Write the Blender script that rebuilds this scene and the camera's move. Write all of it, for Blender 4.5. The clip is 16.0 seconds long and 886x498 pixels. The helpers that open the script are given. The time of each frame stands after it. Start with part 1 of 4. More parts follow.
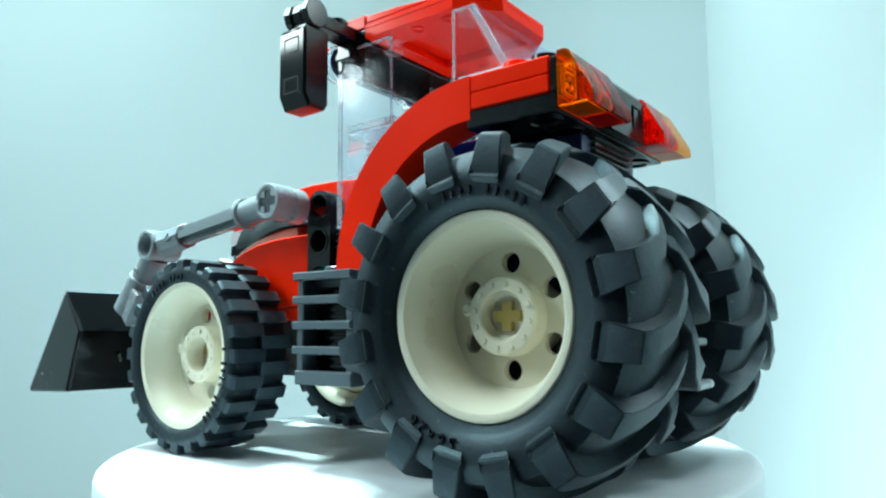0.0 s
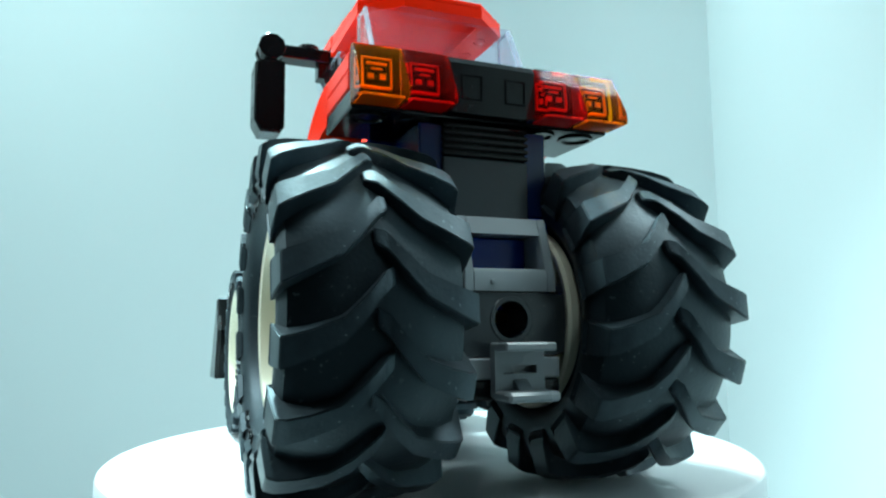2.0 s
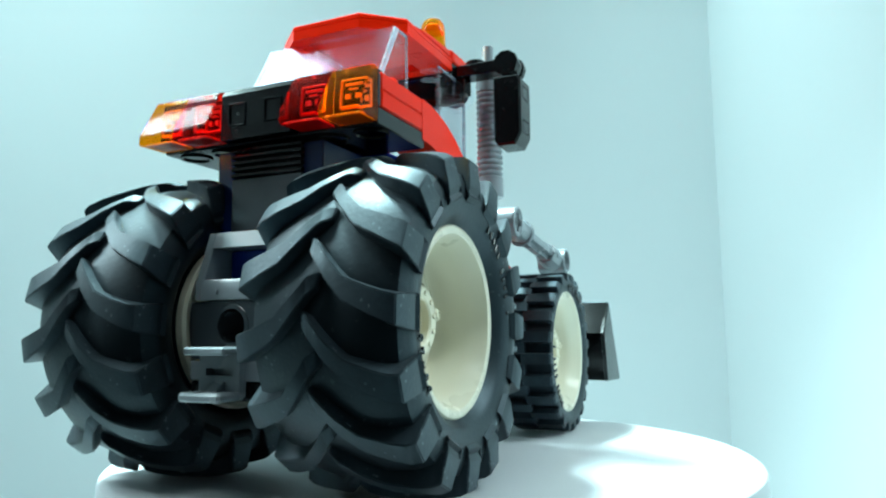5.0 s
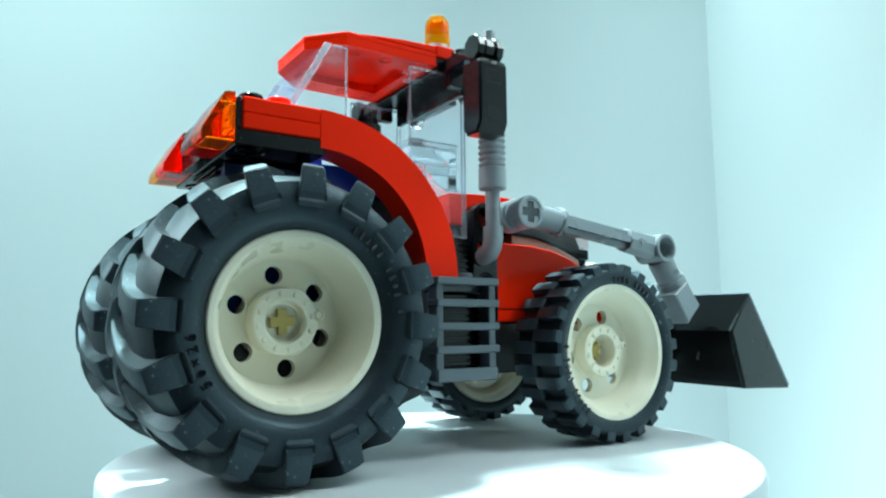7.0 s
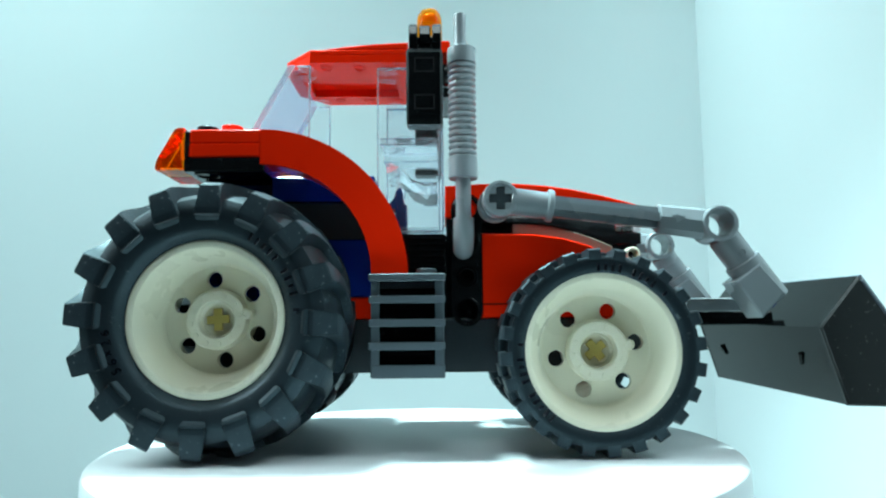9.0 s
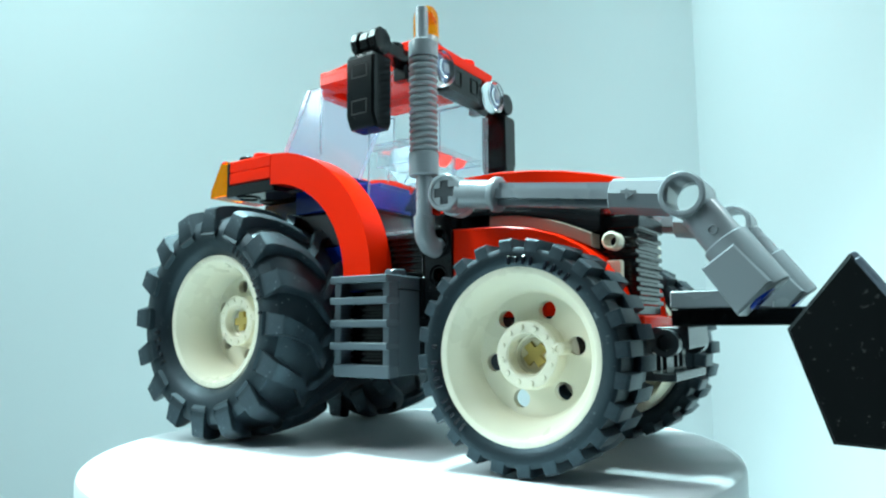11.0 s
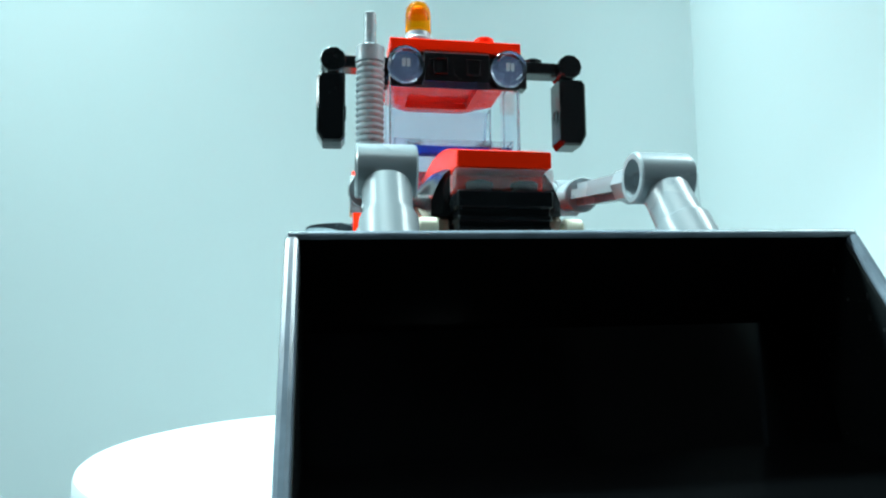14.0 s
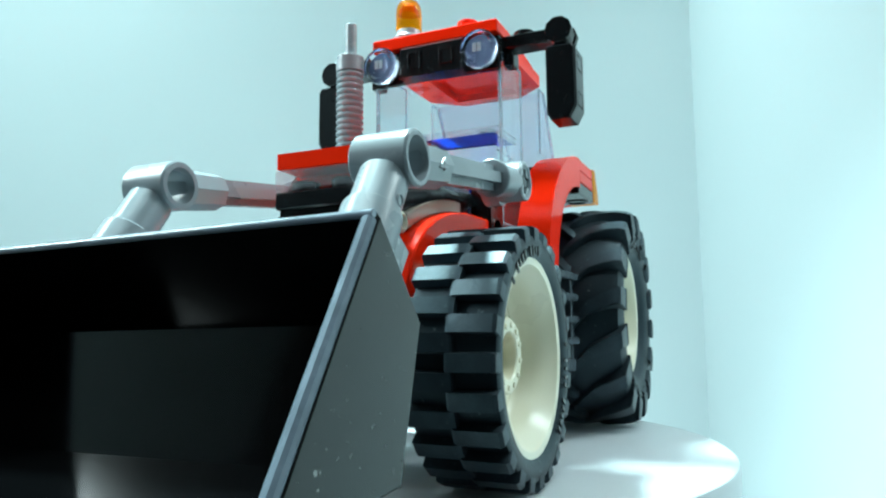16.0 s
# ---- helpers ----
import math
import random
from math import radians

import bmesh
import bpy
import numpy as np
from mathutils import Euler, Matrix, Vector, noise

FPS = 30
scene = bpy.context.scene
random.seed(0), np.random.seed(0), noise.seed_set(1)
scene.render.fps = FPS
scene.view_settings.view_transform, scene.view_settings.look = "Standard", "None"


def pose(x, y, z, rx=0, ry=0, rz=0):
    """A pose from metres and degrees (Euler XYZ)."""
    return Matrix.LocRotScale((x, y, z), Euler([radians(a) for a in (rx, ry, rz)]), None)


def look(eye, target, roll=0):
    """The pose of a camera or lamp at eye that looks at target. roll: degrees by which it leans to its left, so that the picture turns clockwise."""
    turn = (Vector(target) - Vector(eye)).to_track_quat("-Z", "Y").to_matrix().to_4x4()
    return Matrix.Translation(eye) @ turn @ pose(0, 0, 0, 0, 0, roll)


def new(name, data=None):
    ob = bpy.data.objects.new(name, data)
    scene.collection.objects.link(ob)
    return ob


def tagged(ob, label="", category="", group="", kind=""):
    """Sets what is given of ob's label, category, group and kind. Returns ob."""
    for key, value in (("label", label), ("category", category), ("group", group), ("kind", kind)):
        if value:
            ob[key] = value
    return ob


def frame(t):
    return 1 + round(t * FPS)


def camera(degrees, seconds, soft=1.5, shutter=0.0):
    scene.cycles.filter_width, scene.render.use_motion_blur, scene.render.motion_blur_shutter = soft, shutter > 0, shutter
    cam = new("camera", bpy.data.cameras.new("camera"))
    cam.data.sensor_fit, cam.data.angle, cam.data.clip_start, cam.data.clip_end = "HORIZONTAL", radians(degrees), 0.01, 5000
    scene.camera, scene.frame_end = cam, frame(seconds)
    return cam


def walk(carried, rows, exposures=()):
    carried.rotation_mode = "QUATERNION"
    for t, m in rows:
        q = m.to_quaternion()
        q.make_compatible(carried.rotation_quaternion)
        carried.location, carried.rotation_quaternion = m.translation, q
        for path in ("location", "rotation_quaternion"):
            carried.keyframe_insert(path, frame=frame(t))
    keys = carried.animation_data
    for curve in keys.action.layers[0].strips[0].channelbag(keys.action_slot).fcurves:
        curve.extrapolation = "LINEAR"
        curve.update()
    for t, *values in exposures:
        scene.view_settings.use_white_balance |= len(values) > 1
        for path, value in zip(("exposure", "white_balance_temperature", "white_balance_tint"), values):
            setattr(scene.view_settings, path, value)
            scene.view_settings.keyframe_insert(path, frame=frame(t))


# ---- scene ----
# A toy farm tractor of plastic bricks turns on a white turntable in a white photo box.
# Lengths of the tractor are given in millimetres and scaled on the way into the meshes.
MM = 0.001
AXIS = (43.37, -9.51)          # the turntable's axis in the tractor's own space

# ---- camera ----
cam = camera(65.1, 16.0, soft=2.2)
EYE = (-0.16685, 0.02704)
LEAN = -0.495


def aim(x, yaw, pitch):
    return pose(x * MM, *EYE, 90 + pitch, 0, yaw) @ pose(0, 0, 0, 0, 0, LEAN)


walk(cam, [(0, aim(0.45, -0.92, 6.53)), (1, aim(0.45, -0.89, 6.54)), (2, aim(0.40, -0.85, 6.57)), (3, aim(0.33, -0.81, 6.60)),
           (4, aim(0.27, -0.79, 6.70)), (5, aim(0.13, -0.76, 6.84)), (6.3, aim(0.08, -0.86, 6.78)), (7.5, aim(0.15, -1.04, 6.61)),
           (8, aim(0.29, -1.29, 6.48)), (8.5, aim(0.52, -1.49, 6.40)), (9, aim(0.80, -1.65, 6.38)), (10.2, aim(0.95, -1.83, 6.40)),
           (11.5, aim(0.93, -1.94, 6.40)), (12.5, aim(0.85, -1.99, 6.32)), (13.5, aim(1.0, -2.01, 6.33)), (14.5, aim(1.24, -2.02, 6.28)),
           (15.5, aim(1.46, -2.08, 6.24)), (16, aim(1.56, -2.10, 6.19))],
     exposures=[(0, 0.0), (16, 0.0)])

# turn of the turntable: seconds, degrees
TURN = [(0.0, 142.1), (0.5, 134.4), (1.0, 126.65), (1.5, 118.9), (2.0, 111.1), (2.5, 103.3), (3.0, 95.5), (3.5, 87.85),
        (4.0, 80.15), (4.5, 72.55), (5.0, 64.9), (5.5, 57.04), (6.0, 48.98), (6.5, 40.78), (7.0, 32.5), (7.5, 24.2),
        (8.0, 15.8), (8.5, 7.4), (9.0, -1.15), (9.5, -9.75), (10.0, -18.39), (10.5, -26.94), (11.0, -35.32), (11.5, -43.4),
        (12.0, -51.2), (12.5, -59.0), (13.0, -67.05), (13.5, -75.2), (14.0, -83.3), (14.5, -91.2), (15.0, -99.4), (15.5, -107.8),
        (16.0, -116.2)]

# ---- light ----
world = bpy.data.worlds.new("world")
scene.world = world
world.use_nodes = True
world.node_tree.nodes["Background"].inputs[0].default_value = (0.75, 0.95, 1.0, 1)
world.node_tree.nodes["Background"].inputs[1].default_value = 0.04


def area_lamp(name, eye, target, size_x, size_y, watts, colour, spread=180):
    data = bpy.data.lights.new(name, "AREA")
    data.shape, data.size, data.size_y, data.energy, data.color = "RECTANGLE", size_x, size_y, watts, colour
    data.spread = radians(spread)
    ob = new(name, data)
    ob.matrix_basis = look(eye, target)
    return ob


COOL = (0.665, 0.995, 1.0)
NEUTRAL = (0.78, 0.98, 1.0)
area_lamp("led_panel", (-0.11, 0.05, 0.45), (-0.01, 0.0, 0.0), 0.06, 0.04, 1.10, COOL, 70)
# added unseen lamp that only brightens the right wall near its corner
area_lamp("wall_wash_east", (0.05, 0.20, 0.42), (0.208, 0.235, 0.19), 0.12, 0.12, 0.10, COOL, 75)
area_lamp("led_panel_west", (-0.32, 0.06, 0.43), (-0.16, 0.15, 0.12), 0.14, 0.10, 1.08, COOL, 170)
# added side fills, in place of bounce from the box's side walls
area_lamp("fill_west", (-0.30, -0.04, 0.24), (0.0, -0.05, 0.03), 0.05, 0.14, 0.25, NEUTRAL, 90)
area_lamp("fill_east", (0.185, -0.04, 0.22), (0.0, -0.05, 0.03), 0.05, 0.14, 0.15, NEUTRAL, 90)
# added fill above the camera, brightens the faces turned towards it
area_lamp("fill_front", (-0.04, -0.20, 0.44), (0.0, -0.03, 0.03), 0.30, 0.05, 0.15, NEUTRAL, 90)


# ---- materials ----
def surface(name, colour, rough=0.3, metal=0.0, spread=0.06, scale=60.0, bump=0.02, bump_scale=900.0, dust=0.0,
            dust_colour=(0.45, 0.47, 0.46), coat=0.0, clear=0.0, ior=1.5, gloss=0.5):
    """Plastic, rubber or paint: base colour with broad variation, fine relief, and specks of dust where asked."""
    m = bpy.data.materials.new(name)
    m.use_nodes = True
    nodes, links = m.node_tree.nodes, m.node_tree.links
    b = nodes["Principled BSDF"]
    b.inputs["Metallic"].default_value, b.inputs["IOR"].default_value = metal, ior
    b.inputs["Coat Weight"].default_value, b.inputs["Transmission Weight"].default_value = coat, clear
    b.inputs["Specular IOR Level"].default_value = gloss
    tc = nodes.new("ShaderNodeTexCoord")
    n = nodes.new("ShaderNodeTexNoise")
    n.inputs["Scale"].default_value, n.inputs["Detail"].default_value = scale, 4.0
    links.new(tc.outputs["Object"], n.inputs["Vector"])
    mix = nodes.new("ShaderNodeMix")
    mix.data_type = "RGBA"
    mix.inputs[6].default_value = (*[c * (1 - spread) for c in colour], 1)
    mix.inputs[7].default_value = (*[min(1.0, c * (1 + spread)) for c in colour], 1)
    links.new(n.outputs["Fac"], mix.inputs[0])
    out = mix.outputs[2]
    rr = nodes.new("ShaderNodeMapRange")
    rr.inputs[3].default_value, rr.inputs[4].default_value = rough * 0.8, min(1.0, rough * 1.25)
    links.new(n.outputs["Fac"], rr.inputs[0])
    rough_out = rr.outputs[0]
    fine = nodes.new("ShaderNodeTexNoise")
    fine.inputs["Scale"].default_value, fine.inputs["Detail"].default_value = bump_scale, 3.0
    links.new(tc.outputs["Object"], fine.inputs["Vector"])
    if dust:
        v = nodes.new("ShaderNodeTexNoise")
        v.inputs["Scale"].default_value, v.inputs["Detail"].default_value = 950.0, 3.0
        links.new(tc.outputs["Object"], v.inputs["Vector"])
        big = nodes.new("ShaderNodeTexNoise")
        big.inputs["Scale"].default_value = 55.0
        links.new(tc.outputs["Object"], big.inputs["Vector"])
        r1 = nodes.new("ShaderNodeMapRange")
        r1.inputs[1].default_value, r1.inputs[2].default_value = 0.66, 0.74
        links.new(v.outputs["Fac"], r1.inputs[0])
        r2 = nodes.new("ShaderNodeMapRange")
        r2.inputs[1].default_value, r2.inputs[2].default_value = 0.45, 0.75
        r2.inputs[3].default_value, r2.inputs[4].default_value = 0.15, 1.0
        links.new(big.outputs["Fac"], r2.inputs[0])
        mul = nodes.new("ShaderNodeMath")
        mul.operation = "MULTIPLY"
        links.new(r1.outputs[0], mul.inputs[0])
        links.new(r2.outputs[0], mul.inputs[1])
        mul2 = nodes.new("ShaderNodeMath")
        mul2.operation = "MULTIPLY"
        mul2.inputs[1].default_value = dust
        links.new(mul.outputs[0], mul2.inputs[0])
        mix2 = nodes.new("ShaderNodeMix")
        mix2.data_type = "RGBA"
        links.new(mul2.outputs[0], mix2.inputs[0])
        links.new(out, mix2.inputs[6])
        mix2.inputs[7].default_value = (*dust_colour, 1)
        out = mix2.outputs[2]
    links.new(out, b.inputs["Base Color"])
    links.new(rough_out, b.inputs["Roughness"])
    bp = nodes.new("ShaderNodeBump")
    bp.inputs["Strength"].default_value, bp.inputs["Distance"].default_value = bump, 0.0004
    links.new(fine.outputs["Fac"], bp.inputs["Height"])
    links.new(bp.outputs["Normal"], b.inputs["Normal"])
    return m


RED = surface("red_plastic", (0.92, 0.020, 0.002), 0.18, ior=1.25, gloss=0.3, bump=0.012, dust=0.06, dust_colour=(0.8, 0.4, 0.35))
BLACK = surface("black_plastic", (0.005, 0.006, 0.007), 0.16, bump=0.012, dust=0.12, ior=1.38)
BLACK_SHELL = surface("black_shell_plastic", (0.002, 0.0022, 0.0025), 0.10, bump=0.004, ior=1.29)
BUCKET = surface("scuffed_black_plastic", (0.010, 0.012, 0.013), 0.20, bump=0.02, dust=0.75, ior=1.40)
GREY = surface("light_grey_plastic", (0.245, 0.28, 0.305), 0.26, bump=0.015)
# dark grey twice: first with shade put into its colour, then as lit
DARK_SHADED = surface("shaded_dark_grey_plastic", (0.040, 0.050, 0.058), 0.24, bump=0.015, dust=0.12)
DARK_LIT = surface("lit_dark_grey_plastic", (0.080, 0.102, 0.120), 0.22, bump=0.015)
WHITE = surface("cream_white_plastic", (0.80, 0.75, 0.60), 0.28, bump=0.01)
TAN = surface("tan_plastic", (0.46, 0.34, 0.09), 0.35)
BLUE = surface("blue_plastic", (0.002, 0.030, 0.30), 0.20, ior=1.38, bump=0.012)
# dark blue of the lever, and blue brick with shade in its colour
NAVY_AND_SHADE = surface("navy_and_shaded_blue_plastic", (0.003, 0.016, 0.085), 0.25)
RUBBER = surface("black_rubber", (0.0068, 0.0108, 0.0140), 0.44, ior=1.5, bump=0.14, bump_scale=1500, dust=0.40, dust_colour=(0.32, 0.38, 0.40), spread=0.2)
RUBBER.node_tree.nodes["Principled BSDF"].inputs["Specular Tint"].default_value = (0.62, 0.86, 1.0, 1)


def wear_edges(m, colour, low, high):
    """Rubbed, lighter paint or rubber along the raised edges of a material."""
    nodes, links = m.node_tree.nodes, m.node_tree.links
    b = nodes["Principled BSDF"]
    under = b.inputs["Base Color"].links[0].from_socket
    geo, rng, tc, n, mul = (nodes.new("ShaderNode" + k) for k in ("NewGeometry", "MapRange", "TexCoord", "TexNoise", "Math"))
    rng.inputs[1].default_value, rng.inputs[2].default_value = low, high
    n.inputs["Scale"].default_value, n.inputs["Detail"].default_value = 420.0, 5.0
    mul.operation = "MULTIPLY"
    links.new(tc.outputs["Object"], n.inputs["Vector"])
    links.new(geo.outputs["Pointiness"], rng.inputs[0])
    links.new(rng.outputs[0], mul.inputs[0])
    links.new(n.outputs["Fac"], mul.inputs[1])
    mix = nodes.new("ShaderNodeMix")
    mix.data_type = "RGBA"
    links.new(mul.outputs[0], mix.inputs[0])
    links.new(under, mix.inputs[6])
    mix.inputs[7].default_value = (*colour, 1)
    links.new(mix.outputs[2], b.inputs["Base Color"])


RUBBER_DUSTY = surface("dusty_black_rubber", (0.0090, 0.0138, 0.0175), 0.44, bump=0.14, bump_scale=1500, dust=0.5, dust_colour=(0.32, 0.38, 0.40), spread=0.25)
RUBBER_DUSTY.node_tree.nodes["Principled BSDF"].inputs["Specular Tint"].default_value = (0.62, 0.86, 1.0, 1)
for rubber in (RUBBER, RUBBER_DUSTY):
    wear_edges(rubber, (0.10, 0.14, 0.17), 0.55, 0.66)
RUBBER_SOFT = surface("rubber_lettering", (0.004, 0.006, 0.012), 0.22, bump=0.03)
MATT = surface("matt_black_plastic", (0.008, 0.009, 0.010), 0.65, gloss=0.2)
# paler than the bucket: its edge glints and scuffs put into the colour
GLINT_WORN = surface("glint_and_worn_plastic", (0.17, 0.21, 0.26), 0.20, spread=0.5, scale=300, ior=1.5)


def thin_clear(name, tint, milky, sheen=0.26, floor=0.02, sheen_colour=(0.9, 0.95, 1.0), blur=0.04):
    """Thin clear plastic sheet: passes light straight through, with a gloss that grows at a slant and a trace of haze."""
    m = bpy.data.materials.new(name)
    m.use_nodes = True
    nodes, links = m.node_tree.nodes, m.node_tree.links
    nodes.remove(nodes["Principled BSDF"])
    through_it, gloss, haze = (nodes.new("ShaderNodeBsdf" + k) for k in ("Transparent", "Glossy", "Diffuse"))
    through_it.inputs[0].default_value = (*tint, 1)
    haze.inputs[0].default_value = (0.72, 0.78, 0.82, 1)
    gloss.inputs[0].default_value = (*sheen_colour, 1)
    gloss.inputs["Roughness"].default_value = blur
    tc, n, mr = nodes.new("ShaderNodeTexCoord"), nodes.new("ShaderNodeTexNoise"), nodes.new("ShaderNodeMapRange")
    n.inputs["Scale"].default_value, n.inputs["Detail"].default_value = 160.0, 4.0
    mr.inputs[3].default_value, mr.inputs[4].default_value = milky * 0.4, milky * 1.6
    links.new(tc.outputs["Object"], n.inputs["Vector"])
    links.new(n.outputs["Fac"], mr.inputs[0])
    first, second = nodes.new("ShaderNodeMixShader"), nodes.new("ShaderNodeMixShader")
    links.new(mr.outputs[0], first.inputs[0])
    links.new(through_it.outputs[0], first.inputs[1])
    links.new(haze.outputs[0], first.inputs[2])
    slant, power, scaled = nodes.new("ShaderNodeLayerWeight"), nodes.new("ShaderNodeMath"), nodes.new("ShaderNodeMapRange")
    slant.inputs[0].default_value = 0.5
    power.operation = "POWER"
    power.inputs[1].default_value = 4.0
    scaled.inputs[3].default_value, scaled.inputs[4].default_value = floor, sheen
    links.new(slant.outputs["Facing"], power.inputs[0])
    links.new(power.outputs[0], scaled.inputs[0])
    links.new(scaled.outputs[0], second.inputs[0])
    links.new(first.outputs[0], second.inputs[1])
    links.new(gloss.outputs[0], second.inputs[2])
    links.new(second.outputs[0], nodes["Material Output"].inputs["Surface"])
    return m


CLEAR = thin_clear("clear_plastic", (0.97, 0.98, 0.995), 0.012, 0.55, 0.012, blur=0.12)
EDGE = thin_clear("clear_plastic_edge", (0.95, 0.965, 0.97), 0.12)
AMBER = surface("amber_clear_plastic", (1.0, 0.29, 0.002), 0.08, clear=0.96, gloss=0.3, ior=1.15, bump=0.01)
AMBER_SOLID = surface("amber_moulding_and_glow", (0.80, 0.24, 0.005), 0.3)
RUBY_SOLID = surface("red_moulding_and_glow", (0.60, 0.012, 0.01), 0.3)
# clear plastic with a bluish reflection put into its tint and gloss colour
LILAC_SHEEN = thin_clear("clear_plastic_lilac_sheen", (0.95, 0.91, 0.975), 0.010, 0.30, 0.035, (0.74, 0.78, 1.0), 0.14)
# clear plastic; the bonnet's reflected red is put into the tint and milkiness
PINK_REFLECTED = thin_clear("clear_plastic_red_reflection", (0.96, 0.84, 0.85), 0.14)
# milky strip colour that stands in for light caught along clear edges
EDGE_SHEEN = thin_clear("painted_pane_edge_sheen", (0.78, 0.83, 0.88), 0.25)
TAUPE = surface("taupe_plastic", (0.23, 0.19, 0.155), 0.16)
RUBY = surface("red_clear_plastic", (0.95, 0.02, 0.01), 0.08, clear=0.96, gloss=0.3, ior=1.15, bump=0.02)
SILVER = surface("silvery_moulding", (0.07, 0.09, 0.16), 0.25, metal=0.4)
RIPPLED = surface("rippled_clear_plastic", (0.95, 0.97, 1.0), 0.04, clear=1.0, ior=1.16, spread=0.01, bump=0.06, bump_scale=260)
GLASS = surface("clear_lens_plastic", (0.93, 0.96, 1.0), 0.05, clear=1.0, ior=1.25, spread=0.01)
PAPER = surface("white_box_wall", (0.74, 0.785, 0.80), 0.75, scale=3.0, spread=0.03, bump=0.03, bump_scale=500)
PLATTER = surface("white_platter_plastic", (0.64, 0.67, 0.70), 0.40, scale=25, spread=0.02, bump=0.01)
DIM = surface("dark_room_paint", (0.05, 0.055, 0.06), 0.8, scale=2.0)


# ---- shaping helpers (millimetres) ----
def part(name, bm, material, parent=None, label="", at=(0, 0, 0), sharp=32.0):
    """Links a bmesh as one mesh object under a thing or a part; at: its place in the parent's space, in millimetres."""
    bmesh.ops.recalc_face_normals(bm, faces=bm.faces)
    for f in bm.faces:
        f.smooth = True
    for e in bm.edges:
        e.smooth = len(e.link_faces) == 2 and e.calc_face_angle(4.0) < radians(sharp)
    bmesh.ops.scale(bm, vec=(MM, MM, MM), verts=bm.verts)
    me = bpy.data.meshes.new(name)
    bm.to_mesh(me)
    bm.free()
    me.materials.append(material)
    ob = new(name, me)
    ob.parent = parent
    ob.location = [v * MM for v in at]
    if label:
        ob["label"] = label
    return ob


def box(bm, x0, x1, y0, y1, z0, z1, bevel=0.25):
    y0, y1 = min(y0, y1), max(y0, y1)
    vs = [bm.verts.new((x, y, z)) for x in (x0, x1) for y in (y0, y1) for z in (z0, z1)]
    fs = [bm.faces.new([vs[i] for i in q]) for q in
          ((0, 1, 3, 2), (4, 6, 7, 5), (0, 4, 5, 1), (2, 3, 7, 6), (0, 2, 6, 4), (1, 5, 7, 3))]
    if bevel:
        es = list({e for f in fs for e in f.edges})
        bmesh.ops.bevel(bm, geom=es, offset=bevel, segments=1, affect="EDGES", clamp_overlap=True)
    return bm


def prism(bm, outline, a0, a1, axis="y", bevel=0.25):
    """A prism of an outline: in x, z for axis y; in y, z for axis x; in x, y for axis z."""
    def put(p, a):
        return {"y": (p[0], a, p[1]), "x": (a, p[0], p[1]), "z": (p[0], p[1], a)}[axis]
    lo = [bm.verts.new(put(p, a0)) for p in outline]
    hi = [bm.verts.new(put(p, a1)) for p in outline]
    n = len(outline)
    fs = [bm.faces.new(lo), bm.faces.new(hi[::-1])]
    fs += [bm.faces.new((lo[i], hi[i], hi[(i + 1) % n], lo[(i + 1) % n])) for i in range(n)]
    if bevel:
        es = list(set(fs[0].edges) | set(fs[1].edges))
        bmesh.ops.recalc_face_normals(bm, faces=fs)
        bmesh.ops.bevel(bm, geom=es, offset=bevel, segments=1, affect="EDGES", clamp_overlap=True)
    return bm


def lathe(bm, profile, axis="y", centre=(0, 0, 0), steps=48, closed=False):
    """Turns a profile of (radius, along) about an axis through the centre."""
    rings = []
    for r, a in profile:
        ring = []
        for k in range(steps):
            w = 2 * math.pi * k / steps
            c, s = r * math.cos(w), r * math.sin(w)
            p = {"y": (c, a, s), "z": (c, s, a), "x": (a, c, s)}[axis]
            ring.append(bm.verts.new(Vector(p) + Vector(centre)))
            if r == 0:
                break
        rings.append(ring)
    pairs = list(zip(rings, rings[1:])) + ([(rings[-1], rings[0])] if closed else [])
    for a, b in pairs:
        for k in range(steps):
            q = [a[k % len(a)], a[(k + 1) % len(a)], b[(k + 1) % len(b)], b[k % len(b)]]
            q = list(dict.fromkeys(q))
            if len(q) > 2:
                bm.faces.new(q)
    return [v for ring in rings for v in ring]


def rod(bm, p, q, r0, r1=None, steps=20, bevel=0.25):
    """A round rod with softened ends from p to q."""
    r1 = r0 if r1 is None else r1
    p, q = Vector(p), Vector(q)
    d = q - p
    turn = d.to_track_quat("Z", "Y").to_matrix()
    n = d.length
    prof = [(0, 0), (r0 - bevel, 0), (r0, bevel), (r1, n - bevel), (r1 - bevel, n), (0, n)]
    for v in lathe(bm, prof, "z", steps=steps):
        v.co = turn @ v.co + p
    return bm


def tube(bm, p, q, r_out, r_in, steps=28, bevel=0.3):
    p, q = Vector(p), Vector(q)
    d = q - p
    turn = d.to_track_quat("Z", "Y").to_matrix()
    n = d.length
    prof = [(r_in, 0), (r_out - bevel, 0), (r_out, bevel), (r_out, n - bevel), (r_out - bevel, n), (r_in + .2, n), (r_in, n - .4)]
    for v in lathe(bm, prof, "z", steps=steps, closed=True):
        v.co = turn @ v.co + p
    return bm


def circle(cx, cz, r, n=20, turn=0.0):
    return [(cx + r * math.cos(2 * math.pi * k / n + turn), cz + r * math.sin(2 * math.pi * k / n + turn)) for k in range(n)]


